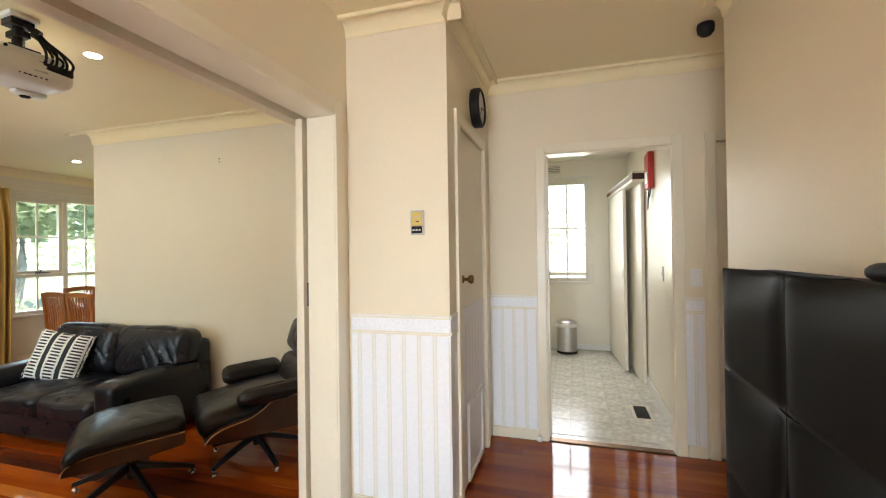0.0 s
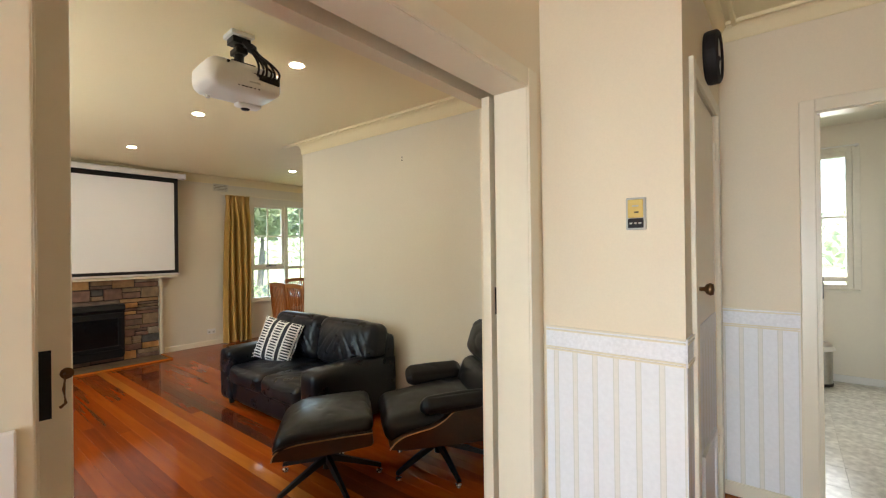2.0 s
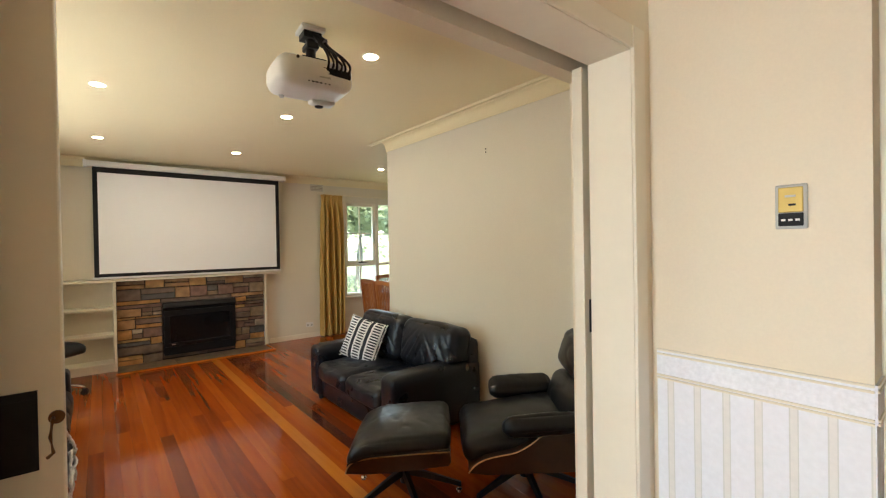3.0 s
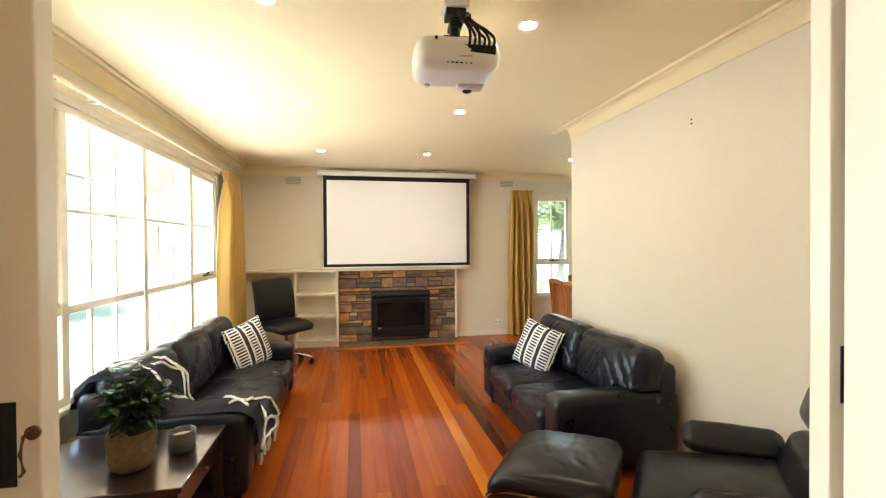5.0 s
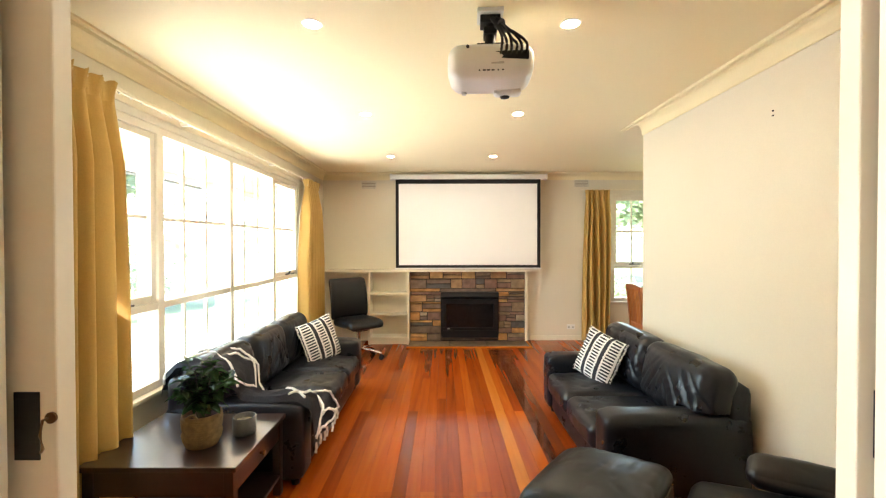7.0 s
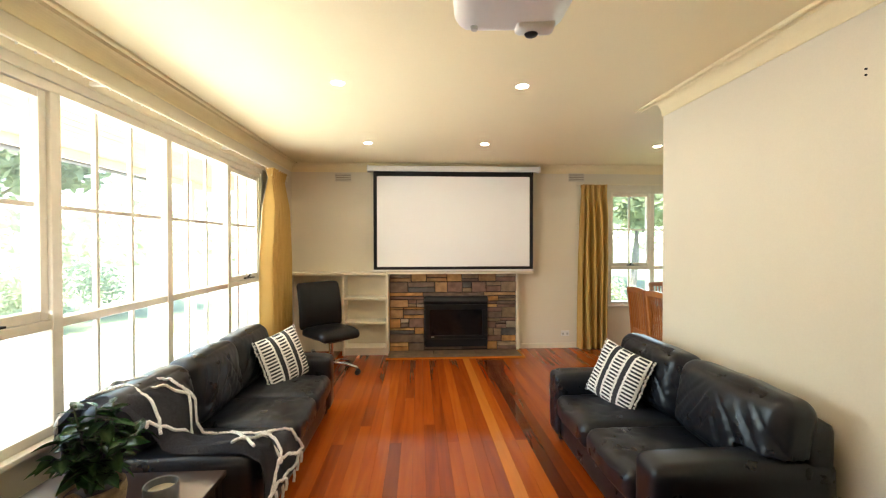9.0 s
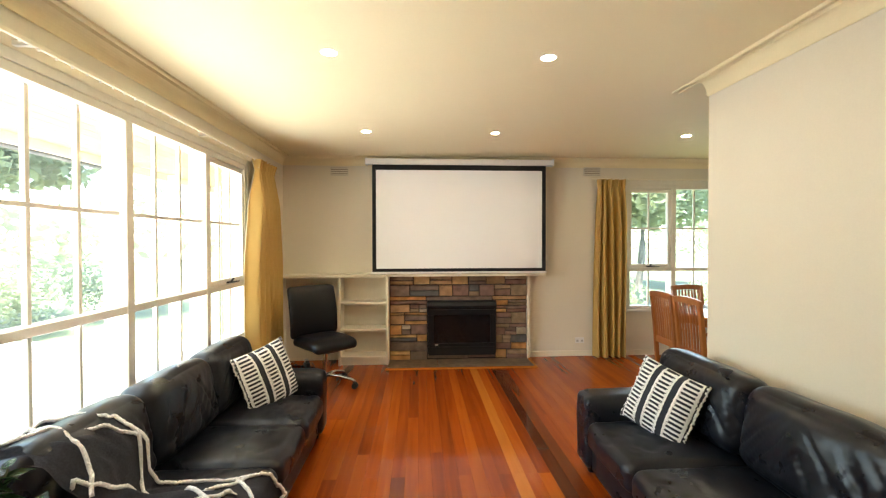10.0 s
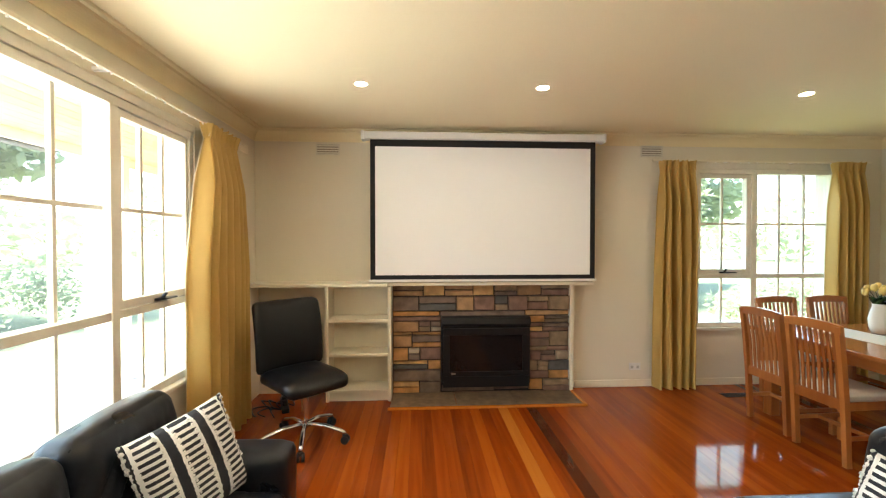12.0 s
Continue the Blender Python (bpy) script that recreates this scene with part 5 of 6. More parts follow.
lc = thing("lounge_chair", pose(-2.815, 3.37, 0, 0, 0, FACE), "black leather and rosewood veneer swivel lounge chair", "lounge chair")
WING = [(-0.338, 0.262), (-0.305, 0.298), (-0.255, 0.326), (-0.185, 0.343), (-0.10, 0.36), (-0.03, 0.395), (0.03, 0.44), (0.10, 0.455)]
bm = prism(WING + [(0.26, 0.455), (0.30, 0.40), (0.30, 0.275), (0.27, 0.255), (-0.25, 0.25)], 0.655, "x", 0.005)
part("seat_shell", bm, ROSEWOOD, lc, "curved rosewood veneer shell", smooth=False)
for sx in (-1, 1):
    part("ply_edge", tube([(sx * 0.3265, y, z) for y, z in smooth_line(WING)], 0.0035, 6), PLY_EDGE, lc, "pale plywood edge line")
pad(lc, "seat_cushion", (0.54, 0.60, 0.14), pose(0, -0.06, 0.365, 8, 0, 0), (0.004, 0.008, 0.03), 1)
for sx in (-1, 1):
    pad(lc, "armrest", (0.15, 0.38, 0.095), pose(sx * 0.305, 0.035, 0.488, 3, -sx * 24, 0), (0.012, 0.012, 0.01), 4 + sx)
pad(lc, "back_cushion", (0.60, 0.14, 0.27), pose(0, 0.28, 0.47, -20, 0, 0), (0.006, 0.03, 0.012), 7)
pad(lc, "head_cushion", (0.60, 0.14, 0.25), pose(0, 0.365, 0.735, -18, 0, 0), (0.006, 0.03, 0.012), 9)
for nm, y, z, h in (("back_shell", 0.35, 0.445, 0.29), ("head_shell", 0.435, 0.715, 0.25)):
    bm = soft_box((0.65, 0.02, h), (0, 0, 0), 0.009, (0, 0.012, 0), 8)
    bm.transform(pose(0, y, z, -23, 0, 0))
    part(nm, bm, ROSEWOOD, lc, "rosewood veneer shell", smooth=True)
for sx in (-1, 1):
    part("back_spine", tube([(sx * 0.12, 0.32, 0.42), (sx * 0.12, 0.36, 0.56), (sx * 0.12, 0.425, 0.67), (sx * 0.12, 0.452, 0.75)], 0.012, 8), BLACK_METAL, lc, "black metal spine")
part("care_tag", box(0.34, 0.342, 0.20, 0.26, 0.34, 0.39), WHITE, lc, "small white tag")
star_base(lc, 5, 0.32, 0.25, math.radians(259.6 - FACE))

# ---- side table with plant and cup ----
st = thing("side_table", pose(-3.51, 0.85, 0), "dark espresso wooden side table with a drawer and low shelf", "side table")
part("tabletop", box(-0.31, 0.31, -0.355, 0.355, 0.435, 0.46, 0.004), DARKWOOD, st)
for sx in (-1, 1):
    for sy in (-1, 1):
        part("leg", box(sx * 0.275 - 0.022, sx * 0.275 + 0.022, sy * 0.315 - 0.022, sy * 0.315 + 0.022, 0, 0.435, 0.003), DARKWOOD, st)
for sx in (-1, 1):
    part("apron", box(sx * 0.275 - 0.01, sx * 0.275 + 0.01, -0.293, 0.293, 0.315, 0.435, 0.002), DARKWOOD, st)
part("apron", box(-0.253, 0.253, -0.325, -0.305, 0.315, 0.435, 0.002), DARKWOOD, st)
dr = part("drawer", box(-0.248, 0.248, 0.307, 0.331, 0.322, 0.428, 0.003), DARKWOOD, st)
part("knob", lathe([(0.0, 0.0), (0.007, 0.0), (0.007, 0.012), (0.014, 0.018), (0.012, 0.026), (0.0, 0.028)], 16, pose(0, 0.331, 0.375, -90, 0, 0)), BRASS, dr, "small bronze knob")
part("lower_shelf", box(-0.295, 0.295, -0.335, 0.335, 0.10, 0.12, 0.003), DARKWOOD, st)


def weave_mat():
    m = mat("seagrass_weave", (0.36, 0.24, 0.11), 0.85, grain=0.25, grain_scale=40, stain=0.1, stain_scale=8)
    n, l = m.node_tree.nodes, m.node_tree.links
    tc = n["Texture Coordinate"]
    wv = n.new("ShaderNodeTexWave")
    wv.bands_direction = "Z"
    wv.inputs["Scale"].default_value, wv.inputs["Distortion"].default_value, wv.inputs["Detail Scale"].default_value = 28, 6, 6
    l.new(tc.outputs["Object"], wv.inputs["Vector"])
    bp = n.new("ShaderNodeBump")
    bp.inputs["Strength"].default_value, bp.inputs["Distance"].default_value = 0.9, 0.01
    l.new(wv.outputs["Fac"], bp.inputs["Height"])
    l.new(bp.outputs[0], n["Principled BSDF"].inputs["Normal"])
    return m


WEAVE = weave_mat()
LEAF = mat("house_plant_leaf", (0.06, 0.15, 0.045), 0.25, grain=0.2, grain_scale=50, stain=0.3, stain_scale=9, rand=0.45)
STEM = mat("plant_stem", (0.06, 0.08, 0.03), 0.6, grain=0.2)
pl = thing("potted_plant", pose(-3.43, 0.93, 0.461), "bushy green plant in a woven seagrass basket", "plant")
pot = part("basket", lathe([(0.0, 0.0), (0.072, 0.0), (0.086, 0.03), (0.092, 0.06), (0.086, 0.075), (0.09, 0.09), (0.094, 0.13), (0.09, 0.155), (0.082, 0.155), (0.084, 0.13), (0.0, 0.125)], 32), WEAVE, pl, "woven seagrass basket", smooth=True)
for sx in (-1, 1):
    part("handle", tube([(sx * 0.088, 0.02 * t, 0.15 + 0.022 * math.sin(math.pi * (t + 1.5) / 3)) for t in (-1.5, -0.75, 0, 0.75, 1.5)], 0.006, 6), WEAVE, pot)
part("soil", lathe([(0.0, 0.128), (0.082, 0.128), (0.082, 0.134), (0.0, 0.138)], 20), SUBFLOOR, pl, "dark potting soil")
lm = bmesh.new()
nl = 5
lrows = []
for j in range(nl + 1):
    f = j / nl
    w = 0.030 * math.sin(math.pi * min(1, 0.08 + 0.92 * f) ** 0.8) + 0.001
    zc = -0.25 * 0.11 * f * f
    lrows.append([lm.verts.new((q * w, 0.105 * f, zc + 0.25 * abs(q) * w)) for q in (-1, 0, 1)])
for a, b in zip(lrows, lrows[1:]):
    for i in range(2):
        lm.faces.new((a[i], a[i + 1], b[i + 1], b[i]))
leaf_mesh = bpy.data.meshes.new("leaf")
bmesh.ops.solidify(lm, geom=lm.faces[:], thickness=0.0012)
lm.to_mesh(leaf_mesh)
lm.free()
leaf_mesh.shade_smooth()
leaf_mesh.materials.append(LEAF)
prnd = random.Random(21)
for k in range(17):
    a = k * 2.4
    reach = prnd.uniform(0.04, 0.16)
    h = prnd.uniform(0.14, 0.30)
    p0, p3 = Vector((0.02 * math.cos(a), 0.02 * math.sin(a), 0.13)), Vector((reach * math.cos(a), reach * math.sin(a), 0.13 + h))
    line = [p0.lerp(p3, t) + Vector((0, 0, 0.03 * math.sin(math.pi * t))) for t in (0, 0.25, 0.5, 0.75, 1)]
    part("stem", tube(line, 0.003, 5), STEM, pl)
    for j in range(13):
        t = 0.25 + 0.75 * j / 12
        q = p0.lerp(p3, t) + Vector((0, 0, 0.03 * math.sin(math.pi * t)))
        lf = new("leaf", leaf_mesh)
        lf.parent = pl
        s = prnd.uniform(0.45, 0.85)
        lf.matrix_local = Matrix.Translation(q) @ Euler((prnd.uniform(-0.5, 0.7), prnd.uniform(-0.5, 0.5), a - 1.57 + prnd.uniform(-1.9, 1.9))).to_matrix().to_4x4() @ Matrix.Diagonal((s, s, s, 1))

CONCRETE = mat("grey_concrete", (0.12, 0.12, 0.118), 0.8, grain=0.12, grain_scale=60, stain=0.1, bump=0.2)
cu = thing("candle_pot", pose(-3.545, 1.085, 0.461), "grey concrete candle pot on the side table", "candle")
part("pot", lathe([(0.0, 0.0), (0.05, 0.0), (0.056, 0.006), (0.058, 0.09), (0.054, 0.092), (0.05, 0.088), (0.049, 0.06), (0.0, 0.06)], 32), CONCRETE, cu, smooth=True)
part("wax", lathe([(0.0, 0.061), (0.048, 0.061), (0.048, 0.066), (0.0, 0.065)], 24), LINING, cu, "cream wax")

# ---- office chair ----
oc = thing("office_chair", pose(-6.69, 1.065, 0, 0, 0, 133), "black leather armless office chair on a chrome star base", "office chair")
bm = soft_box((0.47, 0.47, 0.10), (0, 0, 0.46), 0.045, (0.006, 0.012, 0.018), 11, 0.003, 7)
for v in bm.verts:
    if v.co.y < -0.1:
        v.co.z -= 0.7 * (-0.1 - v.co.y) ** 2 * 2
part("seat", bm, LEATHER2, oc, smooth=True)
bm = soft_box((0.52, 0.075, 0.52), (0, 0, 0), 0.036, (0.004, 0.012, 0.006), 13, 0.003, 6)
for v in bm.verts:
    v.co.y += 0.10 * (v.co.x / 0.23) ** 2 * -0.35 + 0.06 * (v.co.z / 0.25) ** 2 * 0.4
bm.transform(pose(0, 0.26, 0.74, -9, 0, 0))
part("backrest", bm, LEATHER2, oc, smooth=True)
part("back_bracket", tube([(0, 0.05, 0.405), (0, 0.22, 0.41), (0, 0.29, 0.47), (0, 0.30, 0.62)], 0.022, 10), BLACK_PLASTIC, oc)
part("mechanism", box(-0.09, 0.09, -0.11, 0.11, 0.36, 0.415, 0.012), BLACK_PLASTIC, oc)
part("lever", tube([(0.08, 0.0, 0.385), (0.20, -0.02, 0.38), (0.25, -0.02, 0.37)], 0.007, 8), BLACK_PLASTIC, oc)
part("gas_column", cyl((0, 0, 0.10), (0, 0, 0.37), 0.025), CHROME, oc, "chrome gas column")
for k in range(5):
    a = 0.35 + 2 * math.pi * k / 5
    c, s = math.cos(a), math.sin(a)
    lg = part("base_leg", tube([(0.02 * c, 0.02 * s, 0.125), (0.15 * c, 0.15 * s, 0.12), (0.27 * c, 0.27 * s, 0.085), (0.30 * c, 0.30 * s, 0.07)], 0.016, 10), CHROME, oc, "chrome star leg", smooth=True)
    cm = bmesh.new()
    for o in (-0.016, 0.016):
        add_cyl(cm, (0.30 * c - s * (o - 0.009), 0.30 * s + c * (o - 0.009), 0.028), (0.30 * c - s * (o + 0.009), 0.30 * s + c * (o + 0.009), 0.028), 0.028)
    add_box(cm, 0.30 * c - 0.016, 0.30 * c + 0.016, 0.30 * s - 0.016, 0.30 * s + 0.016, 0.04, 0.065, 0.004)
    part("caster", cm, BLACK_PLASTIC, lg, "black twin-wheel caster")
for k in range(3):
    cb = thing("cable", pose(0, 0, 0), "black cable lying on the floor by the shelves", "cable", group="cables by the shelves")
    r_ = random.Random(k)
    pts = [(-7.15 + 0.02 * k, 0.55 + 0.08 * k, 0.006 + 0.02 * (i % 3 == 1)) if i == 0 else (-7.15 - 0.05 * i + 0.08 * math.sin(2 * i + k), 0.55 + 0.08 * k + 0.09 * math.cos(1.7 * i + k), 0.006 + 0.012 * (i % 2)) for i in range(8)]
    part("cord", tube(smooth_line(pts, 4), 0.005, 6), BLACK_PLASTIC, cb, smooth=True)
pb = thing("power_board", pose(-7.35, 0.72, 0, 0, 0, 20), "dark power board with cables on the floor", "power board")
part("strip", box(-0.16, 0.16, -0.03, 0.03, 0.0, 0.04, 0.008), BLACK_PLASTIC, pb)
for k in range(3):
    part("plug", box(-0.11 + 0.09 * k - 0.02, -0.11 + 0.09 * k + 0.02, -0.02, 0.02, 0.04, 0.085, 0.006), BLACK_PLASTIC if k else GREY, pb)

# ---- dining ----
SEATPAD = mat("cream_seat_fabric", (0.66, 0.62, 0.54), 0.85, grain=0.06, grain_scale=120, bump=0.2, bump_scale=200)


def dining_chair(m, label):
    """Faces local +y, its back at local y = 0."""
    c = thing("dining_chair", m, label, "chair", group="chairs round the dining table")
    w, h = 0.39, 0.91
    for sx in (-1, 1):
        bm = bmesh.new()
        pts = [(0.045, 0.0), (0.035, 0.2), (0.02, 0.43), (0.0, 0.65), (-0.03, h - 0.01)]
        rings = []
        for y, z in pts:
            rings.append([bm.verts.new((sx * (w / 2 - 0.017) + q * 0.016, y + r * 0.019, z)) for q, r in ((-1, -1), (1, -1), (1, 1), (-1, 1))])
        for p, q in zip(rings, rings[1:]):
            for i in range(4):
                bm.faces.new((p[i], p[(i + 1) % 4], q[(i + 1) % 4], q[i]))
        bm.faces.new(rings[0][::-1])
        bm.faces.new(rings[-1])
        part("back_leg", bm, CHERRY, c)
        part("front_leg", box(sx * (w / 2 - 0.017) - 0.017, sx * (w / 2 - 0.017) + 0.017, 0.383, 0.417, 0, 0.42, 0.003), CHERRY, c)
        part("side_rail", box(sx * (w / 2 - 0.017) - 0.01, sx * (w / 2 - 0.017) + 0.01, 0.045, 0.383, 0.365, 0.42, 0.003), CHERRY, c)
        part("stretcher", box(sx * (w / 2 - 0.017) - 0.008, sx * (w / 2 - 0.017) + 0.008, 0.055, 0.383, 0.17, 0.20, 0.003), CHERRY, c)
    part("cross_stretcher", box(-w / 2 + 0.026, w / 2 - 0.026, 0.2, 0.216, 0.172, 0.198, 0.003), CHERRY, c)
    part("front_rail", box(-w / 2 + 0.034, w / 2 - 0.034, 0.392, 0.41, 0.365, 0.42, 0.003), CHERRY, c)
    part("back_rail", box(-w / 2 + 0.033, w / 2 - 0.033, 0.012, 0.03, 0.36, 0.43, 0.003), CHERRY, c)
    part("top_rail", prism([(-w / 2 - 0.006, h - 0.055), (-w / 4, h - 0.048), (0, h - 0.045), (w / 4, h - 0.048), (w / 2 + 0.006, h - 0.055), (w / 2 + 0.006, h), (w / 4, h + 0.012), (0, h + 0.016), (-w / 4, h + 0.012), (-w / 2 - 0.006, h)], 0.026, "y", 0.004), CHERRY, c).location.y = -0.03
    for k in range(8):
        x = -w / 2 + 0.055 + (w - 0.11) * k / 7
        bm = bmesh.new()
        rings = [[bm.verts.new((x + q * 0.010, y + r * 0.005, z)) for q, r in ((-1, -1), (1, -1), (1, 1), (-1, 1))] for y, z in ((0.021, 0.425), (0.004, 0.65), (-0.028, h - 0.05))]
        for p, q in zip(rings, rings[1:]):
            for i in range(4):
                bm.faces.new((p[i], p[(i + 1) % 4], q[(i + 1) % 4], q[i]))
        part("slat", bm, CHERRY, c)
    part("seat_pad", soft_box((w - 0.02, 0.40, 0.05), (0, 0.225, 0.438), 0.02, (0, 0, 0.012), 8), SEATPAD, c, "cream upholstered seat pad", smooth=True)
    return c


dch = dining_chair(pose(-6.75, 4.575, 0), "cherry wood slat-back dining chair with a cream seat")
for m in (pose(-6.295, 4.56, 0, 0, 0, 2), pose(-7.42, 5.28, 0, 0, 0, -90), pose(-7.44, 5.81, 0, 0, 0, -90)):
    copy_thing(dch, m)
dt = thing("dining_table", pose(-6.30, 5.45, 0), "square cherry wood dining table", "dining table")
part("tabletop", box(-0.80, 0.80, -0.72, 0.72, 0.69, 0.72, 0.008), CHERRY_TOP, dt)
for sx in (-1, 1):
    for sy in (-1, 1):
        part("leg", box(sx * 0.66 - 0.04, sx * 0.66 + 0.04, sy * 0.62 - 0.04, sy * 0.62 + 0.04, 0, 0.69, 0.006), CHERRY, dt)
    part("apron", box(-0.62, 0.62, sx * 0.62 - 0.012, sx * 0.62 + 0.012, 0.60, 0.69, 0.003), CHERRY_TOP, dt)
    part("apron", box(sx * 0.66 - 0.012, sx * 0.66 + 0.012, -0.58, 0.58, 0.60, 0.69, 0.003), CHERRY_TOP, dt)
rn = thing("table_runner", pose(-6.30, 5.26, 0.7205), "pale cloth runner on the dining table", "table runner")
part("cloth", box(-0.80, 0.80, -0.16, 0.16, 0, 0.003, 0.001), SEATPAD, rn)
for sx in (-1, 1):
    part("overhang", box(sx * 0.804 - 0.0015, sx * 0.804 + 0.0015, -0.16, 0.16, -0.12, 0.003), SEATPAD, rn)
va = thing("flower_vase", pose(-6.72, 5.50, 0.7235), "white vase of pale yellow tulips on the table", "vase")
part("vase", lathe([(0.0, 0.0), (0.045, 0.0), (0.062, 0.05), (0.066, 0.11), (0.05, 0.18), (0.04, 0.21), (0.046, 0.23), (0.04, 0.228), (0.034, 0.21), (0.0, 0.2)], 28), WHITE, va, smooth=True)
PETAL = mat("yellow_petal", (0.72, 0.52, 0.16), 0.6, grain=0.1, rand=0.15)
for k in range(9):
    a, r_ = k * 2.4, 0.02 + 0.075 * ((k * 37) % 10) / 10
    top = Vector((r_ * math.cos(a), r_ * math.sin(a), 0.32 + 0.05 * ((k * 13) % 7) / 7))
    part("stem", tube([(0, 0, 0.2), tuple(Vector((0, 0, 0.2)).lerp(top, 0.5) + Vector((0, 0, 0.02))), tuple(top)], 0.003, 5), STEM, va)
    part("bloom", lathe([(0.0, -0.03), (0.018, -0.02), (0.024, 0.0), (0.02, 0.022), (0.01, 0.03), (0.0, 0.024)], 12, Matrix.Translation(top)), PETAL, va, "pale yellow tulip", smooth=True)
    lf = new("leaf", leaf_mesh)
    lf.parent = va
    lf.matrix_local = Matrix.Translation((0.02 * math.cos(a), 0.02 * math.sin(a), 0.215)) @ Euler((1.0, 0, a)).to_matrix().to_4x4()

# ---- laundry ----
bn = thing("pedal_bin", pose(-0.855, 6.83, 0), "brushed steel pedal bin with a black base and white liner", "bin")
part("drum", lathe([(0.0, 0.03), (0.125, 0.03), (0.125, 0.375), (0.12, 0.378), (0.0, 0.378)], 36), STEEL, bn, smooth=False)
part("base_ring", lathe([(0.0, 0.0), (0.128, 0.0), (0.13, 0.01), (0.128, 0.032), (0.0, 0.032)], 36), BLACK_PLASTIC, bn)
part("liner", lathe([(0.126, 0.34), (0.15, 0.35), (0.135, 0.385), (0.118, 0.395)], 18), WHITE, bn, "white liner edge")
part("lid", lathe([(0.0, 0.43), (0.05, 0.428), (0.10, 0.415), (0.128, 0.395), (0.128, 0.384), (0.0, 0.384)], 36), STEEL, bn, smooth=True)
part("pedal", box(-0.03, 0.03, -0.16, -0.12, 0.008, 0.02, 0.004), BLACK_PLASTIC, bn)

pm = thing("sliding_door_track", pose(-0.18, 5.50, 2.0, 0, 0, 4.5), "boxed cream and brown track cover over a sliding door", "door track")
part("cover", box(-0.02, 0.09, 0, 1.52, 0.0, 0.10, 0.004), LAUNDRY, pm)
part("stripe", box(-0.024, -0.02, 0.0, 1.52, 0.028, 0.07), mat("track_brown", (0.16, 0.06, 0.03), 0.5, grain=0.2), pm, "brown timber stripe")
part("end_block", box(-0.018, 0.088, -0.006, 0.0, 0.02, 0.08), DARKWOOD, pm, "brown end block")
sl = thing("sliding_door", pose(-0.215, 6.05, 0.012, 0, 0, 4.5), "white flush sliding door hung on the laundry wall", "sliding door")
part("door_leaf", box(-0.018, 0.018, 0, 0.96, 0, 1.985, 0.003), LAUNDRY, sl)
# added panel that covers the dark gap beside the single door leaf
part("rear_leaf", box(0.068, 0.1, -0.45, 0.66, 0, 1.985, 0.003), LAUNDRY, sl)
part("pull", box(-0.021, -0.018, 0.06, 0.09, 1.0, 1.12, 0.001), STEEL, sl, "metal pull")
RED = mat("red_paint", (0.50, 0.025, 0.02), 0.4, grain=0.05, stain=0.1)
fb = thing("fire_blanket", pose(XK, 5.20, 1.88), "red fire blanket pouch with hanging black straps", "fire blanket")
part("pouch", box(-0.05, -0.001, -0.10, 0.10, 0.0, 0.32, 0.008), RED, fb)
part("label_plate", box(-0.052, -0.05, -0.06, 0.06, 0.05, 0.15), WHITE, fb)
for y in (-0.05, 0.05):
    part("strap", prism([(-0.028, 0.01), (-0.02, 0.01), (-0.03, -0.13 - y), (-0.038, -0.13 - y)], 0.03, "y"), BLACK_PLASTIC, fb).location.y = y
wall_switch("light_switch", pose(XK, 4.80, 1.14, 0, 0, -90), "white plastic light switch on the laundry wall")
kv = thing("floor_vent", pose(-0.245, 4.81, 0.0), "beige and dark metal vent in the laundry floor", "vent")
part("frame", box(-0.075, 0.075, -0.165, 0.165, 0.0005, 0.004, 0.001), VENT, kv)
# no hole here: a black sheet under the slats paints the duct's shade
part("opening", box(-0.05, 0.05, -0.14, 0.14, 0.004, 0.0048), BLACKOUT, kv)
for k in range(11):
    part("slat", box(-0.05, 0.05, -0.13 + k * 0.026 - 0.004, -0.13 + k * 0.026 + 0.004, 0.005, 0.007), BLACK_METAL, kv)
wall_vent(pose(-1.02, 7.06, 2.45), "small pale slatted vent above the laundry window")

# ---- verandah and garden ----
PINE = wood_mat("pine_lining", [(0.15, (0.42, 0.22, 0.08)), (0.6, (0.58, 0.34, 0.14)), (0.9, (0.68, 0.44, 0.20))], 0.45, 0, 9.0)
GRASS = mat("lawn", (0.16, 0.19, 0.09), 0.9, grain=0.35, grain_scale=30, stain=0.3, stain_scale=0.5)
PAVING = mat("verandah_concrete", (0.58, 0.58, 0.585), 0.85, grain=0.1, grain_scale=30, stain=0.12)
BRICK = mat("cream_brick", (0.40, 0.20, 0.11), 0.85, grain=0.2, grain_scale=30, stain=0.12, rand=0.2, bump=0.2)
FENCE = mat("weathered_paling", (0.22, 0.18, 0.14), 0.85, grain=0.25, grain_scale=18, rand=0.25)
GUTTER = mat("gutter_paint", (0.05, 0.045, 0.04), 0.5, grain=0.05)
ZG = -0.35
structure(part("ground", box(-600, 600, -600, 600, ZG - 0.5, ZG), GRASS), "mown green garden lawn", "lawn")
vp = thing("verandah", pose(0, 0, 0), "timber-lined verandah along the window side of the house", "verandah", kind="structure")
part("slab", box(-9.6, -2.06, -1.55, YL - T - 0.002, ZG + 0.001, -0.06, 0.006), PAVING, vp)
for k in range(11):
    y1 = YL - T - 0.004 - 0.135 * k
    part("soffit_board", box(-9.6, -2.06, y1 - 0.131, y1, 2.36, 2.376, 0.002), PINE, vp)
part("path", box(-9.6, -2.06, -4.9, -1.552, ZG + 0.001, -0.14, 0.006), PAVING, vp, "pale concrete path")
part("roof", box(-9.7, -2.06, -1.50, YL - T, 2.40, 2.46), GUTTER, vp)
part("fascia", box(-9.7, -2.06, -1.40, -1.372, 2.27, 2.39, 0.004), TRIM, vp)
